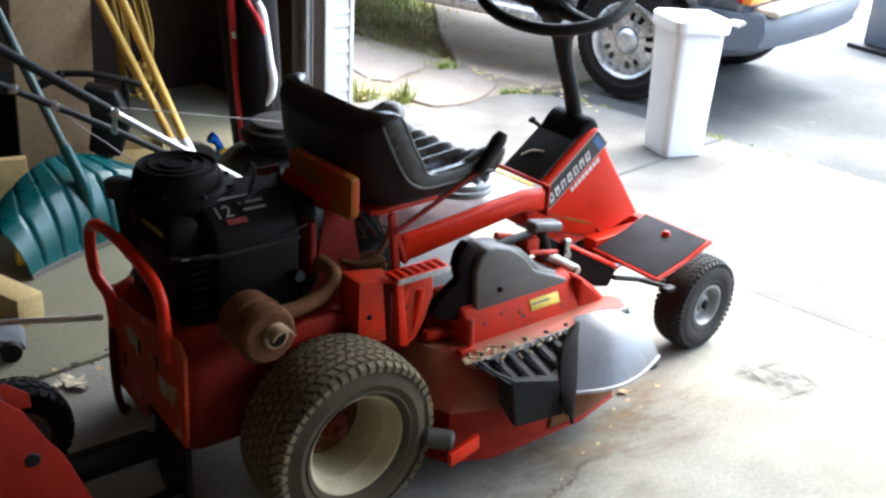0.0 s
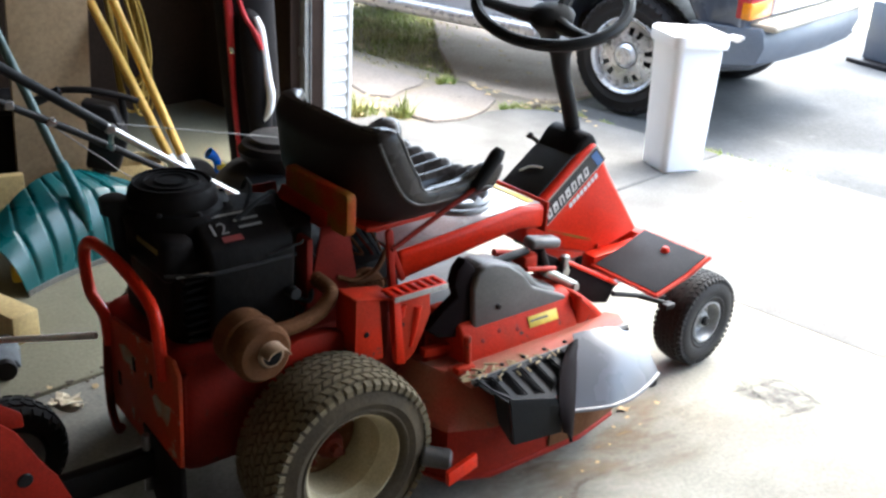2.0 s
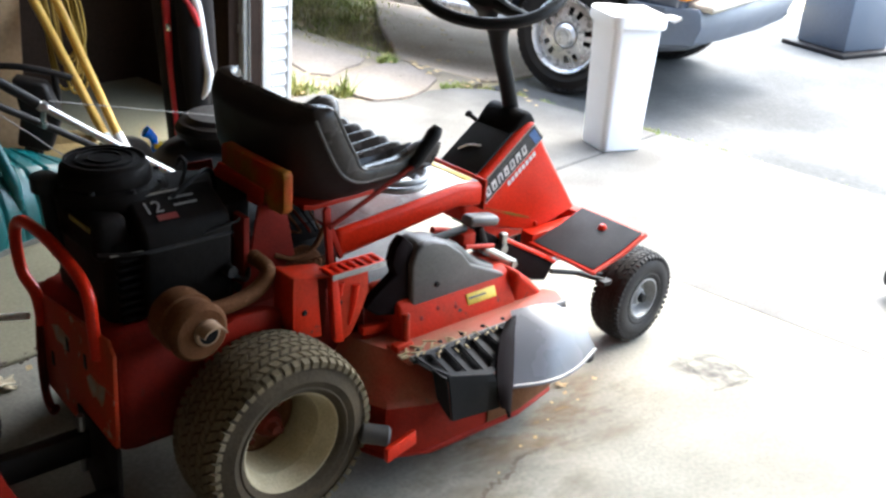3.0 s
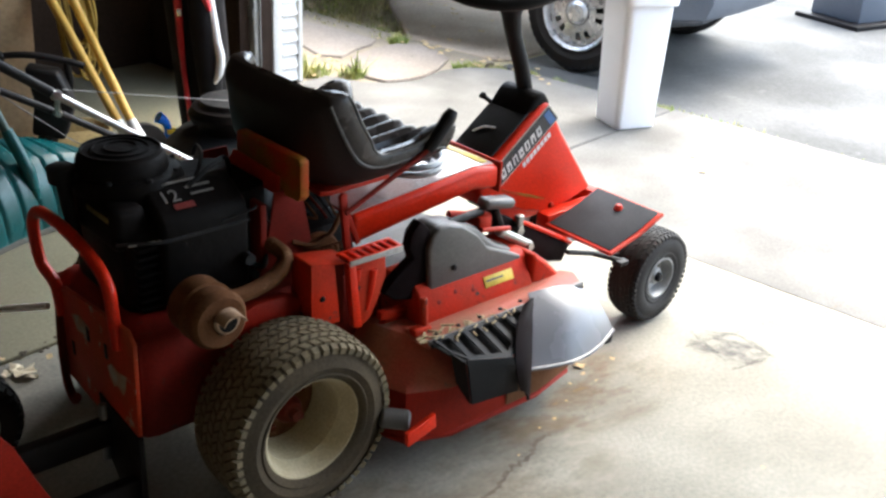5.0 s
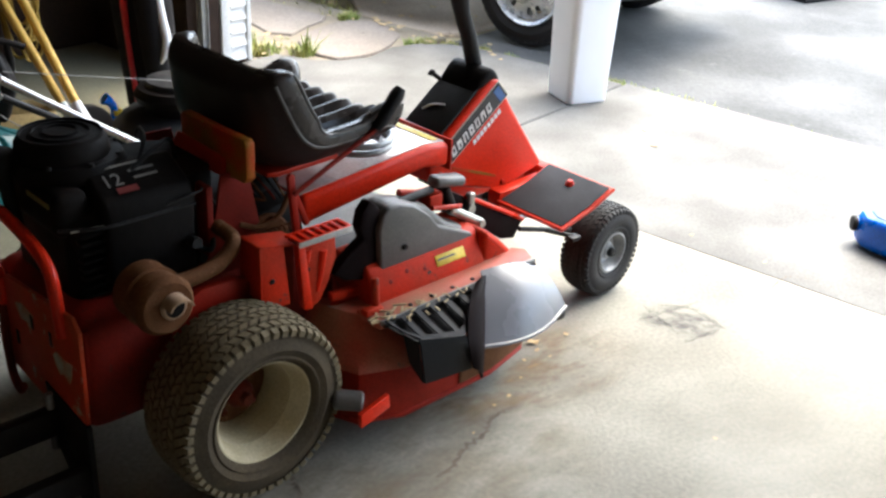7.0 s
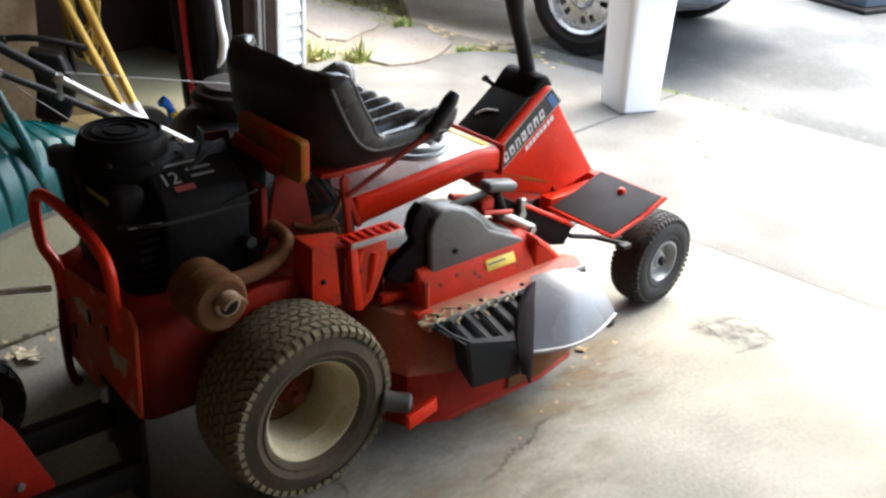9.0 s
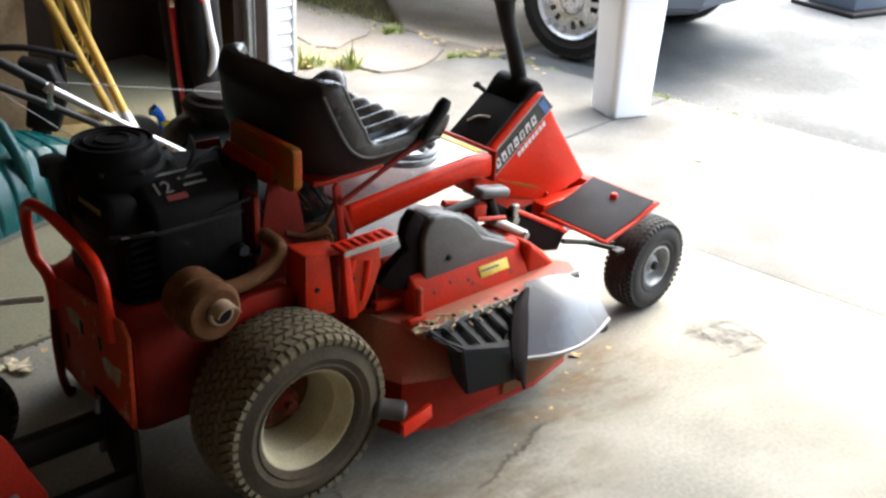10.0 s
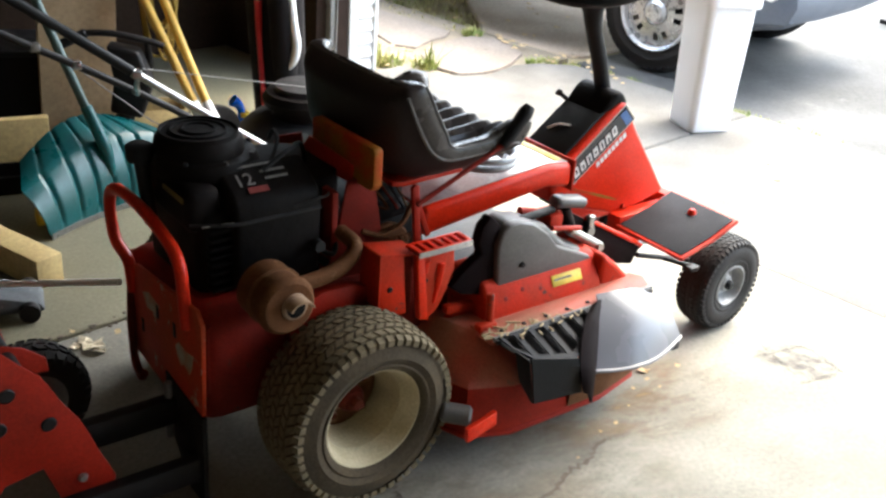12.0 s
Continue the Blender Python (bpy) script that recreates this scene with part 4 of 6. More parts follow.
part("shroud_lip", tube([(-0.262, -0.112, 0.575), (-0.19, -0.150, 0.577), (-0.12, -0.153, 0.577), (0.004, -0.152, 0.577)], 0.004, 6), ENGINE_GREY, eng, "pressed lip of the shroud")
part("starter_loop", tube([(-0.07, -0.07, 0.65), (-0.055, -0.075, 0.70), (-0.05, -0.05, 0.715), (-0.05, -0.03, 0.69)], 0.004, 6), ENGINE_GREY, eng)
for k in range(9):
    part("cooling_fin", box(-0.23, -0.115, -0.138, -0.10, 0.415 + k * 0.018, 0.421 + k * 0.018, 0.001), ENGINE, eng)
part("oil_cap", join(rod((-0.27, 0.05, 0.52), (-0.285, 0.055, 0.66), 0.014), lathe([(0.0, 0.655), (0.026, 0.655), (0.028, 0.685), (0.02, 0.69), (0.0, 0.69)], 18, "z")), BLACK, eng)
for v in list(bpy.data.objects["oil_cap"].data.vertices)[-90:]:
    v.co += Vector((-0.285, 0.055, 0))
part("air_cleaner", box(-0.01, 0.035, -0.05, 0.13, 0.47, 0.565, 0.02, 3), ENGINE, eng, "black air cleaner box")
part("brass_strip", box(-0.2655, -0.262, -0.09, 0.0, 0.612, 0.622, 0.001), BRASS, eng, "yellow shroud strip")
part("wire", tube([(-0.245, -0.13, 0.575), (-0.18, -0.142, 0.577), (-0.11, -0.145, 0.572)], 0.002, 6), STEEL, eng)
part("carburettor", join(rod((-0.01, -0.155, 0.50), (-0.01, -0.175, 0.50), 0.012), rod((0.005, -0.155, 0.46), (0.005, -0.17, 0.46), 0.009)), ENGINE_GREY, eng)
plaque = pose(-0.165, -0.127, 0.6305, 29, 0, 0)
part("label_line", box(0.0, 0.10, 0.056, 0.061, 0.0004, 0.0015, 0), FADED_INK, eng, "", plaque, 0)
part("label_line", box(0.062, 0.115, 0.038, 0.043, 0.0004, 0.0015, 0), FADED_INK, eng, "", plaque, 0)
part("label_line", box(0.066, 0.115, 0.020, 0.025, 0.0004, 0.0015, 0), FADED_INK, eng, "", plaque, 0)
part("label_patch", box(0.02, 0.062, -0.008, 0.006, 0.0004, 0.0015, 0), RED_INK, eng, "", plaque, 0)
txt = bpy.data.curves.new("engine_number", "FONT")
txt.body, txt.size, txt.extrude = "12", 0.042, 0.0004
txt.materials.append(FADED_INK)
number = new("engine_number", txt)
number.parent, number.matrix_local = eng, plaque @ pose(0.0, 0.012, 0.0015)
tagged(number, "silver figures 12")

# muffler and pipe
muffler = part("muffler", lathe([(0.0, -0.305), (0.050, -0.305), (0.056, -0.300), (0.058, -0.296), (0.060, -0.292), (0.060, -0.288), (0.056, -0.285), (0.056, -0.255), (0.0605, -0.252), (0.0605, -0.247), (0.058, -0.244), (0.058, -0.205), (0.05, -0.198), (0.0, -0.198)], 40, "y"), RUST, mower, "rusted round muffler", pose(-0.155, 0, 0.462))
part("outlet", join(rod((0.010, -0.300, 0.002), (0.010, -0.312, 0.002), 0.027, 20, 0.003), sheet([[(0.010 + 0.026 * math.cos(a), -0.312 - d, 0.006 + 0.020 * math.sin(a)) for a in np.linspace(0.2, math.pi - 0.2, 9)] for d in (0.0, 0.016, 0.028)], 0.003)), FLAP, muffler, "burnt outlet with a bent flap")
part("outlet_mouth", rod((0.010, -0.3118, 0.000), (0.010, -0.3135, 0.000), 0.019, 18), ENGINE, muffler, "black outlet mouth")
part("exhaust_pipe", tube([(-0.115, -0.215, 0.455), (-0.04, -0.212, 0.452), (0.025, -0.205, 0.464), (0.062, -0.19, 0.492), (0.052, -0.14, 0.512)], 0.0165, 12), RUST, mower, "rusted exhaust pipe")

# cutting deck
dk = [(0.20, -0.30), (0.235, -0.385), (0.33, -0.425), (0.60, -0.43), (0.74, -0.40), (0.86, -0.28), (0.90, -0.10), (0.90, 0.15), (0.84, 0.33), (0.70, 0.42), (0.40, 0.42), (0.24, 0.33), (0.20, 0.18)]
mid = Vector((0.55, 0.0))
inner = [tuple(mid + (Vector(p) - mid) * 0.80) for p in dk]
levels = [[(x, y, 0.075) for x, y in dk], [(x, y, 0.195) for x, y in dk], [(mid.x + (x - mid.x) * 0.975, y * 0.975, 0.213) for x, y in dk], [(x, y, 0.285 if y < -0.05 else 0.235) for x, y in inner]]


def deck_band(rings, cap):
    bm = bmesh.new()
    vs = [[bm.verts.new(p) for p in r] for r in rings]
    for a, b in zip(vs, vs[1:]):
        for k in range(len(dk)):
            bm.faces.new((a[k], a[(k + 1) % len(dk)], b[(k + 1) % len(dk)], b[k]))
    if cap:
        bmesh.ops.triangulate(bm, faces=[bm.faces.new(vs[-1])])
    return bm


deck = part("mower_deck", deck_band(levels[1:], True), RED_DUSTY, mower, "dusty red mower deck", smooth=30)
part("deck_skirt", deck_band(levels[:2], False), RED_SHADE, deck, "scratched red deck skirt, shade in its colour", smooth=30)
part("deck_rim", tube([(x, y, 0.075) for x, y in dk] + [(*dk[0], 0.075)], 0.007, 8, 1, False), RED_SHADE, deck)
part("far_cover", slab([(0.33, -0.10), (0.80, -0.10), (0.84, 0.10), (0.78, 0.32), (0.42, 0.34), (0.32, 0.18)], 0.236, 0.262, 0.008), DECK_GREY, deck, "dusty grey cover on the deck")
part("deck_step", front([(-0.15, 0.23), (-0.15, 0.372), (-0.250, 0.378), (-0.276, 0.366), (-0.309, 0.298), (-0.309, 0.24)], 0.345, 0.692, 0.010, 3), RED_SCUFF, deck, "red raised deck panel")
part("deck_nose", side([(0.686, 0.24), (0.686, 0.372), (0.702, 0.368), (0.746, 0.334), (0.802, 0.281), (0.842, 0.240)], -0.307, -0.15, 0.014, 3), RED_SCUFF, deck)
part("deck_ledge", slab([(0.300, -0.295), (0.80, -0.295), (0.822, -0.322), (0.79, -0.382), (0.300, -0.375)], 0.276, 0.294, 0.004), RED_DUSTY, deck, "scuffed deck edge")
part("edge_strip", box(0.30, 0.79, -0.384, -0.374, 0.288, 0.300, 0.002), FADED_INK, deck, "worn dark hinge strip")
part("hinge_rod", rod((0.30, -0.389, 0.292), (0.78, -0.389, 0.292), 0.005, 8), BLACK_STEEL, deck)
SLOPE = pose(0.0, -0.2925, 0.332, 64, 0, 0)
part("warning_label", box(0.540, 0.632, -0.012, 0.014, 0.001, 0.0025, 0.0005), YELLOW, deck, "yellow warning label", SLOPE)
part("label_line", box(0.545, 0.600, 0.001, 0.005, 0.002, 0.0035, 0), DECAL, deck, m=SLOPE, smooth=0)
for k in range(7):
    part("dry_clipping", moved(box(-0.016, 0.016, -0.0025, 0.0025, 0, 0.003, 0.0005), pose(0.30 + 0.014 * k, -0.355 + 0.012 * math.sin(k * 2.3), 0.296, 0, 6 * math.sin(k), 50 * math.sin(k * 1.7))), DUST, deck)
chaff = random.Random(9)
for k in range(26):
    x = 0.29 + 0.30 * chaff.random() ** 1.4
    part("dry_clipping", moved(box(-0.009, 0.009, -0.0018, 0.0018, 0, 0.0022, 0.0004), pose(x, -0.362 + 0.020 * (chaff.random() - 0.5), 0.2945, 0, chaff.uniform(-8, 8), chaff.uniform(0, 180))), DUST, deck)
for k in range(4):
    part("deck_bolt", lathe([(0.0, -0.005), (0.004, -0.004), (0.006, 0.0), (0.0, 0.001)], 10, "y"), RED_DEEP, deck, "", SLOPE @ pose(0.40 + 0.052 * k, 0.010 * (k % 2) - 0.005, 0.0, 90, 0, 0))
for k in range(7):
    part("deck_bolt", lathe([(0.0, 0.004), (0.004, 0.0035), (0.006, 0.0), (0.0, -0.001)], 8, "z"), BLACK_STEEL, deck, "", pose(0.34 + 0.065 * k, -0.356, 0.294))
part("deck_post", join(rod((0.334, -0.322, 0.29), (0.330, -0.320, 0.372), 0.009, 12, 0.003), box(0.296, 0.345, -0.338, -0.312, 0.288, 0.306, 0.006)), RED_SCUFF, deck)

# belt cover
cov = [(0.362, 0.33), (0.376, 0.43), (0.392, 0.478), (0.410, 0.500), (0.474, 0.490), (0.536, 0.464), (0.604, 0.405), (0.735, 0.342), (0.735, 0.33)]
cover = part("belt_cover", side(cov, -0.262, -0.19, 0.016, 3), GREY_PLASTIC, mower, "grey plastic belt cover")
face = [(0.384, 0.340), (0.376, 0.455), (0.386, 0.486), (0.404, 0.500), (0.432, 0.503), (0.475, 0.490), (0.526, 0.453), (0.560, 0.414), (0.668, 0.366), (0.690, 0.345)]
part("cover_face", side(face, -0.280, -0.255, 0.007, 3), GREY_PLASTIC, cover, "rounded grey cover face")
part("cover_strap", side([(0.362, 0.525), (0.339, 0.502), (0.331, 0.466), (0.344, 0.436), (0.300, 0.408), (0.262, 0.377), (0.298, 0.349), (0.347, 0.336), (0.387, 0.360), (0.396, 0.406), (0.388, 0.450), (0.391, 0.497)], -0.265, -0.235, 0.006), MAROON, cover, "dark maroon cover end")
part("idler_arm", side([(0.27, 0.300), (0.27, 0.322), (0.36, 0.312), (0.372, 0.300), (0.36, 0.290)], -0.25, -0.23, 0.004), RED_SCUFF, cover, "scuffed red idler arm")
for x in (0.36,):
    part("cover_screw", lathe([(0.0, -0.006), (0.006, -0.005), (0.007, 0.0), (0.0, 0.001)], 10, "y"), BLACK_STEEL, cover, "", pose(x + 0.09, -0.282, 0.395))
part("brake_pad", moved(box(-0.046, 0.046, -0.022, 0.022, -0.010, 0.016, 0.012, 3), pose(0.628, -0.225, 0.490, 0, 8, -6)), GREY_PLASTIC, mower, "worn grey pedal pad")
part("brake_lever", join(rod((0.58, -0.225, 0.482), (0.47, -0.235, 0.482), 0.010), rod((0.63, -0.22, 0.475), (0.68, -0.20, 0.40), 0.010), rod((0.47, -0.24, 0.482), (0.44, -0.24, 0.44), 0.008)), BLACK_STEEL, mower)
part("linkage", join(rod((0.50, -0.20, 0.485), (0.62, -0.21, 0.455), 0.009), box(0.56, 0.60, -0.245, -0.20, 0.44, 0.475, 0.005), rod((0.56, -0.25, 0.448), (0.66, -0.245, 0.425), 0.006)), RED_WORN, mower)
part("idler_plate", side([(0.32, 0.30), (0.46, 0.245), (0.42, 0.235), (0.26, 0.275)], -0.24, -0.225, 0.003), RED_WORN, mower)

# discharge side: slotted black guard and the deflector
HINGE_Y = -0.388
FOLD = Vector((0.338, -0.455, 0.276)), Vector((0.447, -0.488, 0.261))
FOOT = Vector((0.352, -0.466, 0.168)), Vector((0.486, -0.476, 0.160))


def guard_at(x, f, sink=0.0):
    """A point on the sloping guard: x along the hinge, f from the hinge to the outer edge."""
    edge = float(np.interp(x, (0.302, 0.338, 0.447, 0.600), (HINGE_Y, -0.455, -0.488, HINGE_Y - 0.004)))
    y = HINGE_Y + f * (edge - HINGE_Y)
    return Vector((x, y, 0.306 + 0.46 * (y - HINGE_Y) - sink))


bm = bmesh.new()
bands = (0.0, 0.10, 0.45, 0.84, 1.0)
columns = [0.302] + [x for k in range(6) for x in (0.312 + 0.042 * k, 0.340 + 0.042 * k)] + [0.600]
grid = [[bm.verts.new(guard_at(min(0.6, x + (0.012 * f if 0.302 < x < 0.6 else 0)), f)) for f in bands] for x in columns]
for k, (a, b) in enumerate(zip(grid, grid[1:])):
    for j in range(len(bands) - 1):
        if k % 2 == 1 and j in (1, 2):
            continue
        bm.faces.new((a[j], b[j], b[j + 1], a[j + 1]))
bmesh.ops.recalc_face_normals(bm, faces=bm.faces[:])
bmesh.ops.solidify(bm, geom=bm.faces[:], thickness=0.004)
guard = part("side_guard", bm, BLACK_SHINE, mower, "black slotted side guard")
face_rows = [[FOLD[0].lerp(FOLD[1], s) + Vector((0, 0, 0.001)) for s in np.linspace(0, 1, 9)], [FOLD[0].lerp(FOLD[1], s) + Vector((0.0, -0.006, -0.012)) for s in np.linspace(0, 1, 9)], [FOOT[0].lerp(FOOT[1], s) for s in np.linspace(0, 1, 9)]]
part("guard_face", sheet(face_rows, 0.006), BLACK, guard, "black upright face of the guard")
part("guard_end", sheet([[guard_at(x, 1.0) + Vector((0.001, 0, -0.002)) for x in (0.322, 0.330, 0.338)], [Vector((0.340, -0.430, 0.21)), Vector((0.346, -0.445, 0.19)), FOOT[0]]], 0.004), BLACK, guard)
# Added black sheet: paints the shade inside the slots and hides the red deck.
part("slot_shade", sheet([[guard_at(x, f, 0.014) for x in np.linspace(0.306, 0.59, 9)] for f in (0.02, 0.5, 0.95)], 0.002), ENGINE, guard, "black sheet standing in for the shade under the slots")
wisp = random.Random(4)
for k in range(14):
    x, f = 0.315 + 0.017 * k + wisp.uniform(-0.006, 0.006), wisp.uniform(0.02, 0.30)
    p = guard_at(x, f)
    part("dry_clipping", moved(box(-0.009, 0.009, -0.002, 0.002, 0.0, 0.002, 0.0005), pose(p.x, p.y, p.z + 0.002, 17, 0, wisp.uniform(0, 90))), DUST, guard)
TL, TR, BL, BR = Vector((0.625, -0.350, 0.300)), Vector((0.772, -0.372, 0.286)), Vector((0.522, -0.470, 0.190)), Vector((0.806, -0.474, 0.198))
rows = []
for i in range(17):
    f = i / 16
    row = []
    for k in range(13):
        s = k / 12
        p = TL.lerp(TR, f).lerp(BL.lerp(BR, f), s)
        bulge = 0.030 * math.sin(math.pi * (0.12 + 0.80 * s)) + 0.012 * math.sin(math.pi * f)
        row.append(p + Vector((0.0, -0.55 * bulge - 0.022 * s * math.sin(math.pi * f), 0.8 * bulge - 0.020 * s ** 3 * math.sin(math.pi * f))))
    rows.append(row)
chute = part("deflector", sheet(rows, 0.006), CHUTE, mower, "dusty grey plastic grass deflector", smooth=60)
part("deflector_lip", tube([r[-1] for r in rows], 0.005, 8, 2), CHUTE, chute)
outer = smooth_line([(0.575, -0.390, 0.310), (0.506, -0.440, 0.302), (0.466, -0.478, 0.272), (0.452, -0.500, 0.230), (0.470, -0.500, 0.172)], 5)
inner_edge = smooth_line([(0.614, -0.385, 0.312), (0.566, -0.430, 0.288), (0.532, -0.468, 0.246), (0.508, -0.494, 0.196), (0.506, -0.498, 0.132)], 5)
flange = [[a.lerp(b, s) + Vector((0.0, -0.006, 0.008)) * math.sin(math.pi * s) for a, b in zip(outer, inner_edge)] for s in (0, 0.25, 0.5, 0.75, 1)]
part("deflector_flange", sheet(flange, 0.007), MAROON, chute, "dark rubber edge", smooth=60)
# Brown sheet laid over the red skirt below the deflector.
part("skirt_sheet", sheet([[(x, y, z) for x, y in ((0.50, -0.434), (0.60, -0.436), (0.745, -0.405), (0.815, -0.335))] for z in (0.088, 0.190)], 0.004), RUST, deck, "brown sheet on the deck skirt below the deflector")
part("deflector_tab", box(0.795, 0.822, -0.470, -0.452, 0.160, 0.195, 0.006), BLACK, chute)
part("deck_roller", rod((0.165, -0.385, 0.165), (0.215, -0.425, 0.158), 0.022, 18, 0.006), GREY_PLASTIC, deck, "grey anti-scalp roller")
part("roller_bracket", moved(box(-0.045, 0.045, -0.006, 0.006, -0.018, 0.018, 0.003), pose(0.228, -0.445, 0.140, 0, -6, 8)), RED, deck, "red roller bracket")

# ---- outside: bin, pickup, grass, leaves ----
bin_ob = thing("trash_bin", pose(0.998, 4.483, 0, 0, 0, 20), "tall white plastic trash bin on the concrete apron", "trash bin")


def square_ring(half, r, z, n=6):
    pts = []
    for cx, cy, a0 in ((1, 1, 0), (-1, 1, 90), (-1, -1, 180), (1, -1, 270)):
        for k in range(n + 1):
            a = radians(a0 + 90 * k / n)
            pts.append((cx * (half - r) + r * math.cos(a), cy * (half - r) + r * math.sin(a), z))
    return pts


def ring_loft(rings, cap_first=True, cap_last=True):
    bm = bmesh.new()
    vs = [[bm.verts.new(p) for p in r] for r in rings]
    for a, b in zip(vs, vs[1:]):
        for k in range(len(a)):
            bm.faces.new((a[k], a[(k + 1) % len(a)], b[(k + 1) % len(a)], b[k]))
    if cap_first:
        bm.faces.new(vs[0][::-1])
    if cap_last:
        bm.faces.new(vs[-1])
    return bm


part("body", ring_loft([square_ring(0.094, 0.02, 0.0), square_ring(0.100, 0.03, 0.006), square_ring(0.116, 0.036, 0.585), square_ring(0.111, 0.034, 0.585), square_ring(0.095, 0.026, 0.02)]), WHITE_PLASTIC, bin_ob)
lip = []
for d, z in ((0.119, 0.545), (0.130, 0.548), (0.133, 0.565), (0.131, 0.598), (0.124, 0.604), (0.113, 0.600), (0.111, 0.575)):
    lip.append([(x * (1 + 0.02 * math.sin(5 * math.atan2(y, x))), y, zz + 0.006 * math.sin(3 * math.atan2(y, x) + 1)) for x, y, zz in square_ring(d, 0.045, z)])
part("rim", ring_loft(lip, False, False), WHITE_PLASTIC, bin_ob, "rolled white rim")
part("bag_corner", sheet([[(0.11, -0.10, 0.58), (0.15, -0.12, 0.59), (0.185, -0.125, 0.60)], [(0.12, -0.06, 0.585), (0.16, -0.08, 0.60), (0.195, -0.115, 0.585)], [(0.115, -0.02, 0.58), (0.15, -0.04, 0.575), (0.18, -0.09, 0.565)]], 0.002), WHITE_PLASTIC, bin_ob, "corner of a white bin bag")

truck = thing("pickup_truck", pose(1.337, 5.976, -0.03, 0, 0, 142), "parked blue-grey and white pickup truck with bright alloy wheels", "pickup truck")


def arch(cx, r, z0, n=14):
    return [(cx + r * math.cos(a), z0 + r * math.sin(a)) for a in np.linspace(math.pi, 0, n)]


CAR_BODY = material("dark_car_paint", (0.05, 0.06, 0.085), 0.25, second=(0.06, 0.07, 0.095), scale=3, bump=0, coat=0.6)
GLASS = material("dark_window", (0.02, 0.025, 0.03), 0.08, bump=0, coat=0.4)
prof = [(-0.62, 0.52), (-0.44, 0.46)] + arch(0.0, 0.42, 0.36) + [(0.46, 0.36), (2.30, 0.34)] + arch(2.78, 0.42, 0.36) + [(3.26, 0.40), (3.62, 0.46), (3.66, 0.85), (3.55, 1.0), (2.45, 1.06), (0.95, 1.06), (-0.62, 1.06)]
part("body", side(prof, -0.72, 0.76, 0.03, 3), CAR_BODY, truck, "dark blue-grey painted body")
cab = part("cab", ring_loft([[(0.95, -0.74, 1.05), (2.55, -0.74, 1.05), (2.55, 0.74, 1.05), (0.95, 0.74, 1.05)], [(1.05, -0.62, 1.55), (1.95, -0.62, 1.55), (1.95, 0.62, 1.55), (1.05, 0.62, 1.55)], [(1.12, -0.56, 1.62), (1.85, -0.56, 1.62), (1.85, 0.56, 1.62), (1.12, 0.56, 1.62)]]), CAR_BODY, truck)
for s in (-1, 1):
    part("side_window", moved(box(1.1, 2.15, -0.006, 0.006, -0.20, 0.20, 0.004), pose(0, s * 0.685, 1.30, s * 13, 0, 0)), GLASS, cab)
part("running_board", join(rod((0.50, 0.80, 0.36), (2.28, 0.80, 0.36), 0.045, 14, 0.01), rod((0.7, 0.80, 0.36), (0.7, 0.66, 0.40), 0.018), rod((2.1, 0.80, 0.36), (2.1, 0.66, 0.40), 0.018)), ALLOY, truck, "silver running board tube")
part("rocker_strip", box(0.50, 2.26, 0.758, 0.772, 0.40, 0.52, 0.006), CAR_WHITE, truck, "silver rocker panel")
bump = part("rear_bumper", ring_loft([[(x, y, z) for y, x, z in ((0.80, -0.36, zz), (0.80, -0.56 - o * 0.3, zz), (0.70, -0.70 - o, zz), (0.45, -0.74 - o, zz), (0.0, -0.76 - o, zz), (-0.45, -0.74 - o, zz), (-0.62, -0.70 - o, zz), (-0.74, -0.56 - o * 0.3, zz), (-0.74, -0.36, zz), (0.0, -0.42, zz))] for zz, o in ((0.365, -0.07), (0.385, -0.02), (0.47, 0.012), (0.535, 0.0), (0.56, -0.02))]), CAR_GREY, truck, "blue-grey rear bumper")
part("bumper_top", box(-0.755, -0.50, -0.62, 0.68, 0.545, 0.585, 0.018, 3), CAR_TAN, bump, "pale tan bumper top")
part("bumper_apron", side([(-0.70, 0.40), (-0.66, 0.36), (-0.45, 0.31), (-0.42, 0.40)], -0.66, 0.70, 0.01), CAR_GREY, truck, "grey lower apron")
for s in (-1, 1):
    lamp = part("tail_lamp", box(-0.645, -0.57, *sorted((s * 0.52, s * 0.765)), 0.60, 0.92, 0.012), LAMP_RED, truck, "red tail lamp")
    part("turn_lens", box(-0.650, -0.60, *sorted((s * 0.53, s * 0.769)), 0.60, 0.68, 0.008), LAMP_AMBER, lamp, "amber turn lens")
part("tailgate", box(-0.652, -0.612, -0.50, 0.50, 0.60, 1.04, 0.01), CAR_WHITE, truck, "white tailgate")
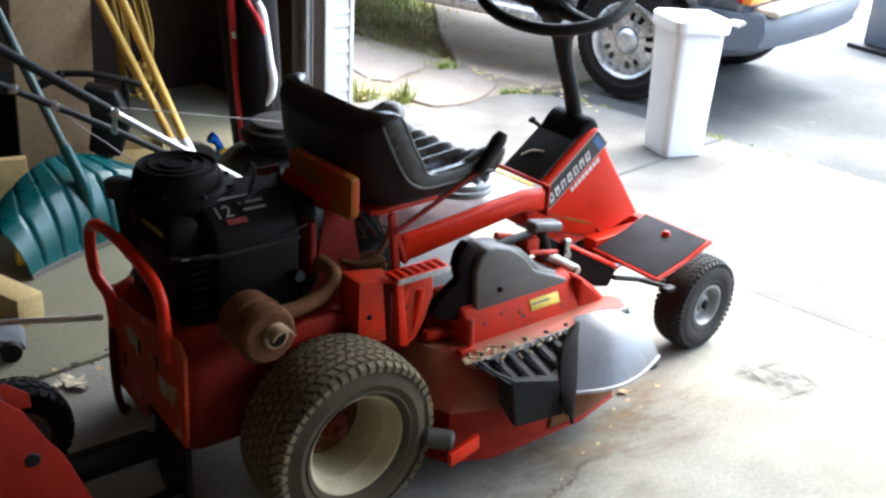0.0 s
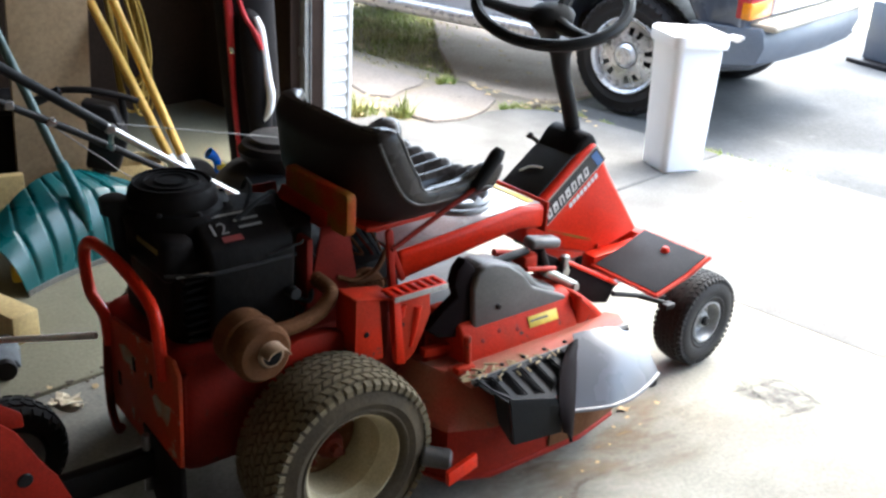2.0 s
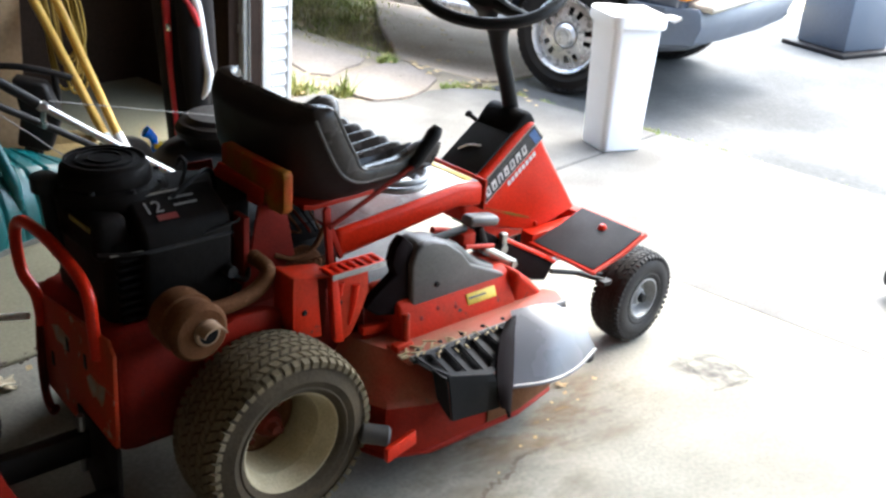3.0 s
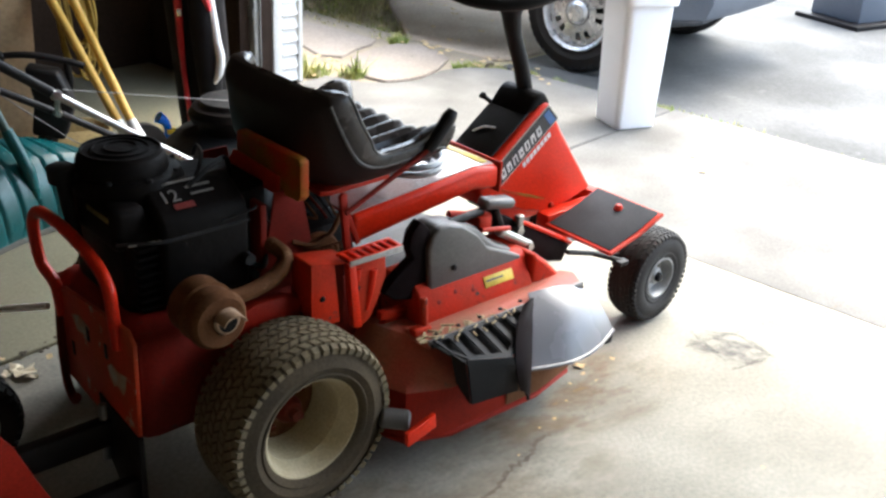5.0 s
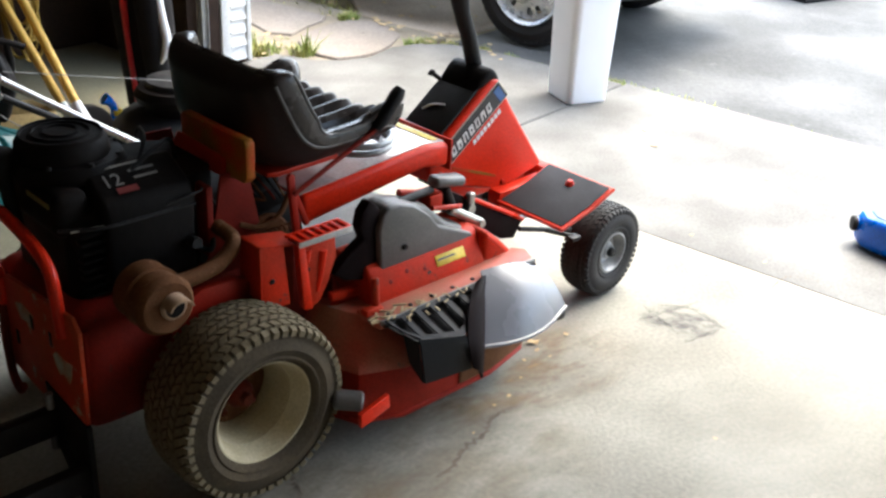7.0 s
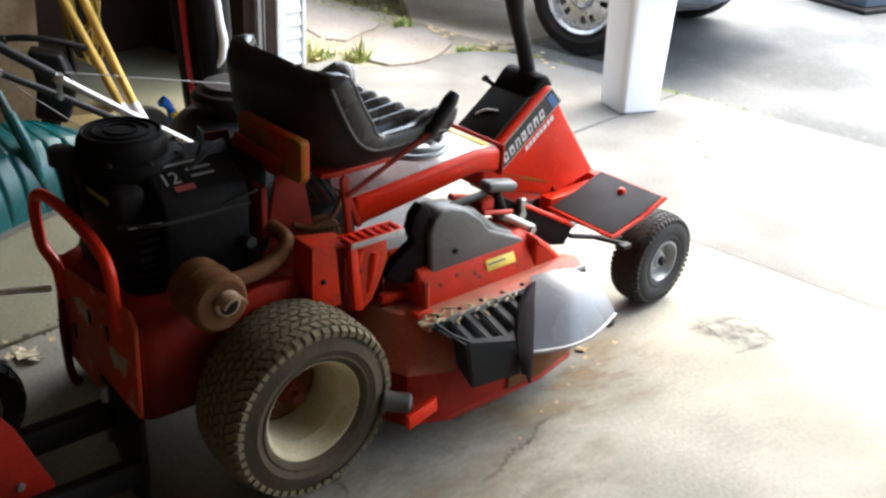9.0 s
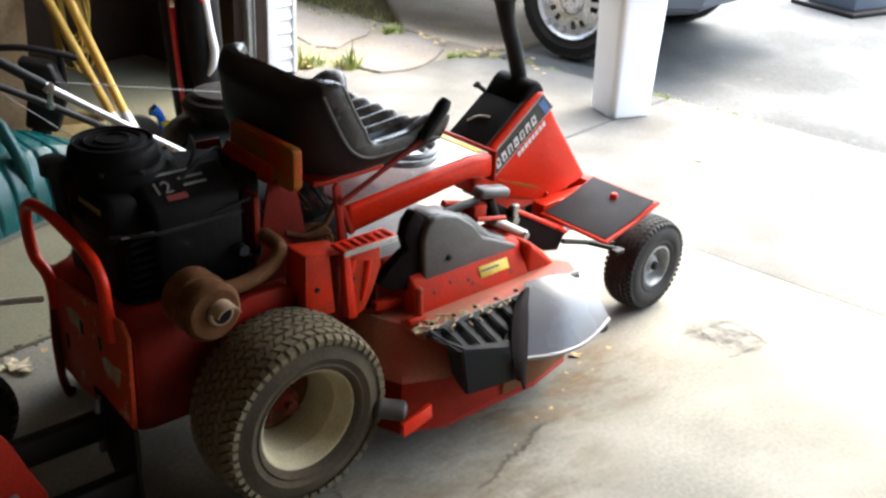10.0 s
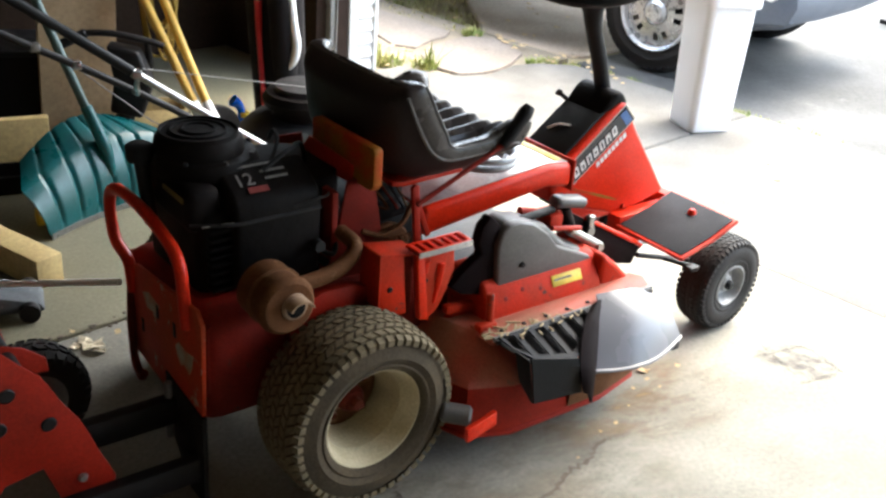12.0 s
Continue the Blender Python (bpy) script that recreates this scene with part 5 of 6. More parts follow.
for s in (-1, 1):
    for x in (0.0, 2.78):
        w = new("wheel")
        w.parent, w.matrix_local = truck, pose(x, s * 0.62 + 0.02, 0.316, 0, 0, 0 if s > 0 else 180)
        b, t = tyre_mesh(0.314, 0.215, 0.192, 5, 44, 0.006, 0.19)
        part("tyre", b, TYRE_DARK, w, "black road tyre")
        part("tread", t, TYRE_DARK, w)["kind"] = "stuff"
        part("rim", lathe([(0.196, 0.10), (0.200, 0.108), (0.193, 0.112), (0.180, 0.10), (0.172, 0.06), (0.172, -0.08), (0.196, -0.1)], 56, "y", True), ALLOY, w, "silver alloy rim")
        part("brake_drum", lathe([(0.0, 0.03), (0.13, 0.03), (0.14, 0.0), (0.14, -0.05), (0.0, -0.05)], 32, "y"), BLACK_STEEL, w)
        disc = bmesh.new()
        n = 60
        rings = [[disc.verts.new((r * math.cos(a), y, r * math.sin(a))) for a in np.linspace(0, 2 * math.pi, n, False)] for r, y in ((0.180, 0.066), (0.146, 0.080), (0.106, 0.088), (0.070, 0.094), (0.064, 0.078))]
        for row, (a, b) in enumerate(zip(rings, rings[1:])):
            for k in range(n):
                j = (k + 1) % n
                if row == 1 and k % 12 in (3, 4, 7, 8):
                    continue
                disc.faces.new((a[k], a[j], b[j], b[k]))
        disc.faces.new(rings[-1])
        disc.normal_update()
        part("spokes", disc, ALLOY, w, "silver alloy spokes")
        part("centre_cap", lathe([(0.0, 0.07), (0.066, 0.07), (0.062, 0.100), (0.046, 0.116), (0.0, 0.122)], 24, "y"), ALLOY, w)
part("underbody", box(-0.5, 3.4, -0.55, 0.55, 0.30, 0.45, 0.03), BLACK_STEEL, truck)

block = thing("utility_box", pose(3.05, 7.05, -0.03, 0, 0, 30), "grey utility box on a dark base at the drive's edge", "utility box")
part("base_plate", box(-0.30, 0.42, -0.26, 0.26, 0, 0.03, 0.006), BLACK_STEEL, block)
part("cabinet", box(-0.22, 0.22, -0.20, 0.20, 0.03, 0.42, 0.012), CAR_GREY, block)


def blades(name, spots, label, kind_mat, height, m=GARAGE, spread=0.02):
    """Thin bent blades rooted at the spots."""
    verts, faces = [], []
    for u, w, z, s in spots:
        a, lean, h = random.uniform(0, 6.28), random.uniform(0.15, 0.75), height * s * random.uniform(0.55, 1.2)
        dx, dy, wd = math.cos(a), math.sin(a), random.uniform(0.0022, 0.0042) * (0.7 + 0.5 * s)
        px, py = -dy * wd, dx * wd
        n = len(verts)
        for f, k in ((0, 1.0), (0.5, 0.8), (1.0, 0.05)):
            cx, cy, cz = u + dx * lean * h * f * f, w + dy * lean * h * f * f, z + h * f * (1 - 0.25 * lean * f)
            verts += [(cx - px * k, cy - py * k, cz), (cx + px * k, cy + py * k, cz)]
        faces += [(n, n + 1, n + 3, n + 2), (n + 2, n + 3, n + 5, n + 4)]
    me = bpy.data.meshes.new(name)
    me.from_pydata(verts, [], faces)
    me.materials.append(kind_mat)
    ob = new(name, me)
    ob.matrix_world = m
    return tagged(ob, label, "grass", "", "stuff")


rnd = random.Random(5)
lawn = []
while len(lawn) < 24000:
    u, w = rnd.uniform(4.15, 8.0), rnd.uniform(3.95, 8.5)
    wave = 0.05 * math.sin(w * 9.1) + 0.04 * math.sin(w * 17.7)
    thin = noise.noise(Vector((u * 1.9, w * 1.9, 0.3)))
    edge = w - (4.02 + 0.95 * (u - 4.30) + 0.10 * math.sin(u * 8) + 0.06 * math.sin(u * 19))
    if u < 4.22 + wave or edge < -0.30 or (edge < 0.12 and rnd.random() < 0.75 - 1.2 * edge) or rnd.random() < 0.10 + 1.1 * thin or rnd.random() < (u - 4.2) * 0.12:
        continue
    lawn.append((u, w, -0.045, 1.0 if rnd.random() < 0.75 else 1.5))
blades("lawn_grass", lawn, "patchy green and straw-coloured lawn grass", GRASS, 0.036)
weeds = []


def tuft(u, w, n, r, s, z=-0.04):
    for _ in range(n):
        a, d = rnd.uniform(0, 6.28), r * math.sqrt(rnd.random())
        weeds.append((u + d * math.cos(a), w + d * math.sin(a), z, s * rnd.uniform(0.5, 1.2)))


for u, w, n, r, s in ((3.43, 3.83, 170, 0.10, 1.3), (3.36, 3.96, 120, 0.10, 1.2), (3.38, 3.80, 60, 0.05, 2.2), (3.55, 3.66, 130, 0.07, 1.5), (3.57, 3.64, 40, 0.03, 2.4), (3.61, 3.72, 110, 0.08, 1.0), (3.5, 3.85, 110, 0.10, 0.7), (4.22, 3.99, 260, 0.05, 1.2), (4.26, 4.03, 200, 0.06, 1.0),
                      (4.10, 3.42, 260, 0.04, 1.0), (4.20, 3.40, 260, 0.05, 0.8), (4.26, 3.30, 200, 0.05, 0.7), (4.29, 3.12, 260, 0.055, 0.75), (4.31, 2.96, 160, 0.05, 0.6), (4.30, 3.72, 60, 0.02, 0.5), (3.68, 3.93, 60, 0.03, 0.6)):
    tuft(u, w, n, r, s)
for k in range(220):
    w = 2.35 - 3.6 * rnd.random() ** 1.6
    tuft(EDGE_U + rnd.uniform(0.0, 0.025), w, 5, 0.02, rnd.uniform(0.2, 0.6) * (1.3 if w > 1.8 else 0.85), -0.03)
for w, n in ((2.37, 150), (2.33, 120), (2.21, 70), (2.07, 60), (1.95, 40), (1.83, 50), (1.65, 40)):
    tuft(EDGE_U + 0.005, w, n, 0.035, 0.55, -0.03)
for k in range(24):
    tuft(EDGE_U - 0.02 + rnd.uniform(0.0, 0.03), rnd.uniform(2.3, 3.0), 6, 0.02, rnd.uniform(0.2, 0.5), -0.03)
blades("joint_weeds", weeds, "green weeds growing in the slab joints", WEED, 0.055)


def leaf_mesh(seed):
    r = random.Random(seed)
    n = 9
    bm = bmesh.new()
    c = bm.verts.new((0, 0, 0.004))
    ringv = [bm.verts.new((math.cos(a) * (0.026 if k % 2 else 0.016) * r.uniform(0.8, 1.2), math.sin(a) * 0.018 * r.uniform(0.7, 1.2), r.uniform(0.0, 0.010))) for k, a in enumerate(np.linspace(0, 2 * math.pi, n, False))]
    for k in range(n):
        bm.faces.new((c, ringv[k], ringv[(k + 1) % n]))
    return mesh_of(bm, "leaf", LEAF, 0)


leaf_kinds = [leaf_mesh(k) for k in range(5)]
leaf_spots = [(0.50, 2.33, 0.35), (0.46, 2.28, 0.25), (0.53, 2.30, 0.2), (0.40, 2.12, 0.3), (0.36, 2.08, 0.2), (0.44, 2.20, 0.2), (0.30, 1.97, 0.2), (1.05, 2.20, 0.15), (1.25, 2.42, 0.2), (1.12, 3.05, 0.3), (0.92, 3.25, 0.25), (-0.87, 2.33, 0.5), (-0.98, 2.31, 0.4), (1.202, 3.878, 0.9), (1.21, 4.05, 0.7), (0.495, 2.369, 0.8), (0.59, 2.41, 0.4), (1.55, 3.55, 0.5), (1.42, 3.62, 0.4), (1.36, 2.98, 0.45), (1.30, 2.66, 0.3), (0.86, 1.95, 0.25), (1.47, 2.95, 0.4), (1.30, 2.86, 0.35)]
for _ in range(30):
    u, w = rnd.uniform(4.12, 4.36), rnd.uniform(2.9, 4.1)
    leaf_spots.append((.682 * u - .731 * w, .731 * u + .682 * w, rnd.uniform(0.5, 0.9)))
for _ in range(46):
    u, w = rnd.uniform(4.2, 5.6), rnd.uniform(3.3, 5.0)
    leaf_spots.append((.682 * u - .731 * w, .731 * u + .682 * w, rnd.uniform(0.7, 1.3)))
for _ in range(24):
    u, w = rnd.uniform(3.35, 3.65), rnd.uniform(3.7, 4.1)
    leaf_spots.append((.682 * u - .731 * w, .731 * u + .682 * w, rnd.uniform(0.5, 0.9)))
for x, y, s in leaf_spots:
    ob = new("fallen_leaf", rnd.choice(leaf_kinds))
    ob.matrix_world = pose(x, y, 0.002, rnd.uniform(-8, 8), rnd.uniform(-8, 8), rnd.uniform(0, 360)) @ Matrix.Scale(s, 4)
    tagged(ob, "dry curled brown leaf lying on the concrete", "leaf", "fallen leaves")

BLUE_DEEP = material("shaded_blue_plastic", (0.004, 0.05, 0.30), 0.4, bump=0)
pale_kind = leaf_kinds[2].copy()
pale_kind.materials.clear()
pale_kind.materials.append(PALE_LEAF)
for x, y, s in ((-0.904, 2.247, 1.5), (-0.93, 2.265, 1.1), (-0.880, 2.232, 1.0), (-0.945, 2.238, 0.8)):
    ob = new("fallen_leaf", pale_kind)
    ob.matrix_world = pose(x, y, 0.003, rnd.uniform(-12, 12), rnd.uniform(-12, 12), rnd.uniform(0, 360)) @ Matrix.Scale(s, 4)
    tagged(ob, "pale torn dry leaf lying on the garage floor", "leaf", "fallen leaves")

jug = thing("plastic_jug", pose(1.665, 2.965, 0.060, 0, 0, -10), "bright blue plastic jug lying on its side on the floor", "jug")
body = []
for x, y0, y1, zs in ((-0.022, 0.020, 0.062, 0.62), (-0.010, -0.010, 0.078, 0.86), (0.02, -0.045, 0.095, 0.97), (0.06, -0.085, 0.102, 1.0), (0.10, -0.105, 0.104, 1.0), (0.28, -0.105, 0.104, 1.0), (0.296, -0.10, 0.098, 0.95), (0.302, -0.085, 0.085, 0.82)):
    body.append([(x, (y0 + y1) / 2 + (y1 - y0) / 2 * math.copysign(abs(math.cos(a)) ** 0.5, math.cos(a)), 0.060 * zs * math.copysign(abs(math.sin(a)) ** 0.5, math.sin(a))) for a in np.linspace(0, 2 * math.pi, 32, False)])
part("body", ring_loft(body), BLUE, jug)
# Raised slab in a darker blue paints the shade of the handle hollow.
part("handle_recess", slab([(0.016, -0.004), (0.058, -0.050), (0.076, -0.046), (0.080, 0.062), (0.066, 0.072), (0.024, 0.062), (0.014, 0.040)], 0.050, 0.0615, 0.003), BLUE_DEEP, jug, "handle hollow, its shade painted dark blue")
part("neck", rod((-0.030, 0.045, 0.012), (-0.015, 0.045, 0.012), 0.022, 16), BLUE, jug)
part("cap", rod((-0.042, 0.045, 0.012), (-0.026, 0.045, 0.012), 0.025, 18, 0.003), BLACK, jug, "black screw cap")
part("label", box(0.090, 0.27, -0.085, 0.085, 0.0595, 0.0615, 0.0005), WHITE_PLASTIC, jug, "white paper label")

# stains and a crack in the floor
def stain(name, x, y, rx, ry, turn, mat, label, z):
    bm = bmesh.new()
    bmesh.ops.create_circle(bm, cap_ends=True, segments=32, radius=1)
    ob = solid(name, bm, mat, pose(x, y, z, 0, 0, turn) @ Matrix.Diagonal((rx, ry, 1, 1)), label, "stain", "", "structure", 0)
    return ob


SMEAR = film("grey_smear", (0.10, 0.10, 0.10), 0.9, 1.6, 3.0)
for x, y, rx, ry, turn in ((0.945, 2.572, 0.075, 0.011, -14), (1.012, 2.505, 0.075, 0.012, -64), (0.965, 2.412, 0.085, 0.011, 30), (0.872, 2.500, 0.10, 0.010, -70), (0.905, 2.545, 0.14, 0.010, 28), (0.93, 2.49, 0.13, 0.09, -20)):
    stain("floor_stain", x, y, rx, ry, turn, SMEAR, "grey smeared print on the pale concrete", 0.0012)
stain("floor_dirt", 0.42, 2.22, 0.42, 0.20, 30, film("brown_dirt", (0.24, 0.165, 0.085), 0.7, 3.0, 8.0), "brown grass dirt beside the mower deck", 0.0009)
stain("floor_dirt", 0.15, 1.75, 0.55, 0.30, 35, film("tan_dirt", (0.26, 0.20, 0.12), 0.5, 2.5, 5.0), "brown dirt on the floor by the rear wheel", 0.0006)
stain("floor_dirt", 1.2, 1.9, 0.8, 0.5, 10, film("pale_grime", (0.38, 0.36, 0.32), 0.22, 2.0, 1.0), "faint grey grime on the concrete", 0.0003)
def floor_crack(points, wide):
    bm = bmesh.new()
    prev = None
    pts = smooth_line([(x, y, 0) for x, y in points], 6)
    for i, p in enumerate(pts):
        w = wide * (0.5 + abs(math.sin(i * 2.1))) * (1 if 2 < i < len(pts) - 3 else 0.35)
        j = Vector((0.006 * math.sin(i * 3.7), 0.006 * math.cos(i * 2.9), 0))
        cur = (bm.verts.new(p + j + Vector((-w, w * 0.6, 0))), bm.verts.new(p + j + Vector((w, -w * 0.6, 0))))
        if prev:
            bm.faces.new((prev[0], prev[1], cur[1], cur[0]))
        prev = cur
    return solid("floor_crack", bm, CRACK, pose(0, 0, 0.0016), "dark hairline crack in the concrete floor", "crack", "", "structure", 0)


floor_crack(((0.205, 1.815), (0.240, 1.845), (0.277, 1.917), (0.327, 1.971), (0.345, 2.023), (0.385, 2.06), (0.429, 2.088)), 0.0036)
floor_crack(((-0.103, 1.832), (-0.099, 1.80), (-0.085, 1.775), (-0.079, 1.74)), 0.002)
floor_crack(((1.255, 2.686), (1.30, 2.735), (1.342, 2.765), (1.406, 2.751), (1.47, 2.69)), 0.0015)
crumbs = bmesh.new()
grit = random.Random(12)
for k in range(150):
    u, w = grit.uniform(0.2, 2.6), JOINT_W + grit.gauss(0, 0.012)
    r = grit.uniform(0.002, 0.007)
    bmesh.ops.create_icosphere(crumbs, subdivisions=1, radius=r, matrix=pose(u, w, 0.002) @ Matrix.Diagonal((grit.uniform(0.8, 1.8), grit.uniform(0.7, 1.3), 0.5, 1)))
tagged(solid("joint_debris", crumbs, CRACK, GARAGE, "dark crumbs of dirt along the floor joint", "dirt", "", "stuff", 0))

# ---- left side of the garage ----
M = mower.matrix_world
tow = thing("tow_implement", M.copy(), "red steel tow-behind implement with black tongue hitched behind the mower", "implement")
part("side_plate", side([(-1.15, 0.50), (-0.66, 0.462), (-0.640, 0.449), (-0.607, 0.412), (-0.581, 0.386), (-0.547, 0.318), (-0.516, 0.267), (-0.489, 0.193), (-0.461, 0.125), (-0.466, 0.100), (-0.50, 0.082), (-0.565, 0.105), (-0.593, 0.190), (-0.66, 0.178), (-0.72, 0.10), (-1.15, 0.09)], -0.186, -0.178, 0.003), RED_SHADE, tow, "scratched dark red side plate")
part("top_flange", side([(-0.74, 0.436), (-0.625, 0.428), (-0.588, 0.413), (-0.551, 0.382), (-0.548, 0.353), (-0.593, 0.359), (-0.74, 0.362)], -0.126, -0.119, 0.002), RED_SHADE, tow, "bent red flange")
part("far_plate", side([(-1.15, 0.50), (-0.61, 0.462), (-0.583, 0.440), (-0.50, 0.12), (-1.15, 0.09)], 0.30, 0.308, 0.003), RED_WORN, tow)
part("cross_tube", rod((-0.62, -0.18, 0.40), (-0.62, 0.30, 0.40), 0.016), BLACK_STEEL, tow)
part("cross_tube", rod((-0.54, -0.18, 0.16), (-0.54, 0.30, 0.16), 0.014), BLACK_STEEL, tow)
for x, z in ((-0.575, 0.283), (-0.640, 0.365), (-0.66, 0.30)):
    part("sheet_hole", lathe([(0.0, -0.0015), (0.012, -0.0015), (0.016, 0.002), (0.0, 0.002)], 14, "y"), BLACK_STEEL, tow, "", pose(x, -0.187, z))
part("bolt", lathe([(0.0, -0.008), (0.007, -0.007), (0.010, 0.0), (0.0, 0.001)], 8, "y"), STEEL, tow, "", pose(-0.525, -0.187, 0.146))
tb, tt = tyre_mesh(0.122, 0.09, 0.064, 4, 30, 0.003, 0.075)
part("tyre", tb, TYRE_DARK, tow, "black rubber tyre", pose(-0.512, 0.16, 0.123))
part("tread", tt, TYRE_DARK, tow, "", pose(-0.512, 0.16, 0.123))["kind"] = "stuff"
part("rim", lathe([(0.0, -0.02), (0.066, -0.04), (0.066, 0.04), (0.0, 0.02)], 28, "y"), RIM_GREY, tow, "", pose(-0.512, 0.16, 0.123))
part("tongue_bar", box(-0.70, -0.295, -0.105, -0.075, 0.135, 0.195, 0.004), BLACK_STEEL, tow, "black steel tongue bar")
part("tongue_bar", box(-0.70, -0.29, -0.215, -0.185, 0.060, 0.115, 0.004), BLACK_STEEL, tow, "black steel tongue bar")
part("hitch_plate", front([(-0.05, 0.235), (-0.075, 0.10), (-0.16, 0.005), (-0.225, 0.005), (-0.225, 0.215)], -0.300, -0.288, 0.003), BLACK_STEEL, tow, "black hitch plate")
part("drop_pin", rod((-0.31, -0.09, 0.10), (-0.31, -0.09, 0.23), 0.008), STEEL, tow)

rod_ob = solid("chrome_rod", rod((-1.62, 2.394, 0.026), (-0.722, 1.972, 0.348), 0.0075, 12, 0.002), BRIGHT, Matrix.Identity(4), "thin chrome rod propped against the mower's rear plate", "rod")
lump = thing("trolley_jack", pose(-1.185, 2.385, 0, 0, 0, 24), "scuffed grey metal trolley jack on the floor", "jack")
part("frame", side([(-0.30, 0.02), (-0.30, 0.075), (-0.06, 0.085), (0.09, 0.045), (0.10, 0.02)], -0.06, 0.06, 0.008), JACK_GREY, lump)
part("saddle", lathe([(0.0, 0.0), (0.035, 0.0), (0.04, 0.02), (0.025, 0.024), (0.0, 0.02)], 16, "z"), STEEL, lump, "", pose(-0.05, 0, 0.082))
for x, y in ((0.06, 0.07), (0.06, -0.07), (-0.26, 0.07), (-0.26, -0.07)):
    part("caster", lathe([(0.0, -0.012), (0.026, -0.012), (0.028, 0.0), (0.026, 0.012), (0.0, 0.012)], 18, "y"), BLACK_STEEL, lump, "", pose(x, y, 0.028))
part("handle_socket", rod((-0.12, 0.02, 0.085), (-0.20, 0.02, 0.135), 0.016), JACK_GREY, lump)

d_beam = pose(-1.125, 2.545, 0, 0, 0, 149)
solid("timber_beam", box(0, 1.1, -0.042, 0.042, 0.0, 0.088, 0.005), PINE, d_beam, "short length of pale squared timber on the floor", "timber")
solid("plank", box(-0.75, -0.10, -0.02, 0.02, 0.0, 0.17, 0.004), PINE, pose(-1.385, 3.48, 0, 0, 0, 28), "pale pine plank standing on edge by the shovel", "plank")
solid("plank", box(-0.7, -0.22, -0.02, 0.02, 0.0, 0.09, 0.004), PLY, pose(-1.42, 3.05, 0, 0, 0, 40), "brown plank standing on edge by the shovel", "plank")

solid("wood_block", box(-0.025, 0.025, -0.02, 0.02, 0, 0.055, 0.008), YELLOW, pose(-1.298, 2.93, 0, 0, 0, 30), "small yellow wood block on the floor by the shovel", "wood block")
tray = thing("plastic_tray", pose(-1.47, 3.19, 0, 0, 0, 26), "low dark plastic tray on the floor behind the timber", "tray")
part("body", ring_loft([[(x * k, y * k, z) for x, y in ((-0.22, -0.06), (0.13, -0.06), (0.14, -0.05), (0.14, 0.05), (0.13, 0.06), (-0.22, 0.06))] for z, k in ((0.0, 0.94), (0.062, 1.0), (0.066, 0.985), (0.012, 0.92))]), ENGINE, tray)
part("rim", tube([(-0.22, -0.062, 0.064), (0.132, -0.062, 0.064), (0.142, 0.0, 0.064), (0.132, 0.062, 0.064), (-0.22, 0.062, 0.064)], 0.004, 6, 1), BLACK, tray)
shovel = thing("snow_shovel", pose(-1.115, 3.065, 0, 0, 0, 58), "teal plastic snow shovel with ribbed scoop leaning upright", "snow shovel")
rows = []
for i in range(19):
    f, g = min(1.0, i / 12), max(0.0, (i - 12) / 6)
    row = []
    for k in range(109):
        s = -1 + 2 * k / 108
        left = max(0.0, -s)
        z = 0.012 + 0.228 * f * (1 - 0.14 * s * s - 0.16 * left * left) + 0.040 * g * (1 - 0.3 * s * s) - 0.012 * math.exp(-(((i - 12) / 2.2) ** 2))
        back = 0.058 * f - 0.022 * math.sin(math.pi * f) + 0.115 * g
        groove = 0.009 * max(math.exp(-((s - c) / 0.022) ** 2) for c in (-0.78, -0.5, -0.24, 0.0, 0.24, 0.5, 0.78)) * min(1, 6 * f, 4 * (1.1 - g))
        row.append((0.27 * s * (1 - 0.05 * f - 0.30 * g + 0.22 * left * f), back - 0.03 * s * s + groove * (1 - g), z - groove * g))
    rows.append(row)
part("scoop", sheet(rows, 0.005), TEAL, shovel, "teal scoop with pressed grooves", smooth=50)
part("wear_strip", sheet([[(0.27 * s, -0.032 * s * s - 0.004, z) for s in np.linspace(-1, 1, 15)] for z in (0.002, 0.020)], 0.003), STEEL, shovel, "steel wear strip")
part("socket", tube([(0.0, 0.01, 0.12), (-0.01, 0.03, 0.22), (-0.03, 0.08, 0.34)], [0.010, 0.022, 0.019], 12), TEAL, shovel)
part("handle", tube([(-0.02, 0.06, 0.28), (-0.10, 0.21, 0.70), (-0.19, 0.38, 1.18)], 0.0145, 12), TEAL_DARK, shovel, "dark green tube handle")
part("grip", tube([(-0.26, 0.34, 1.22), (-0.19, 0.38, 1.18), (-0.12, 0.42, 1.22), (-0.19, 0.40, 1.30), (-0.26, 0.34, 1.22)], 0.014, 10), TEAL, shovel)

pm = thing("push_mower", pose(-0.60, 3.60, 0, 0, 0, 35), "old black push lawn mower with folding tube handle", "push mower")
pdeck = part("deck", lathe([(0.0, 0.20), (0.12, 0.20), (0.20, 0.185), (0.235, 0.15), (0.25, 0.06), (0.244, 0.06), (0.228, 0.145), (0.19, 0.175), (0.0, 0.19)], 40, "z", True), BLACK, pm, "black mower deck")
peng = part("engine", lathe([(0.0, 0.19), (0.12, 0.19), (0.12, 0.235), (0.150, 0.240), (0.155, 0.262), (0.14, 0.285), (0.08, 0.300), (0.0, 0.305)], 32, "z"), ENGINE, pm, "black mower engine")
part("engine_top", lathe([(0.0, 0.298), (0.115, 0.290), (0.11, 0.308), (0.06, 0.318), (0.0, 0.318)], 28, "z"), ENGINE_GREY, peng, "grey recoil cover")
part("label", box(-0.10, -0.03, -0.262, -0.258, 0.09, 0.125, 0.001), SILVER_INK, pdeck, "", pose(0, 0, 0, 0, 0, -35))
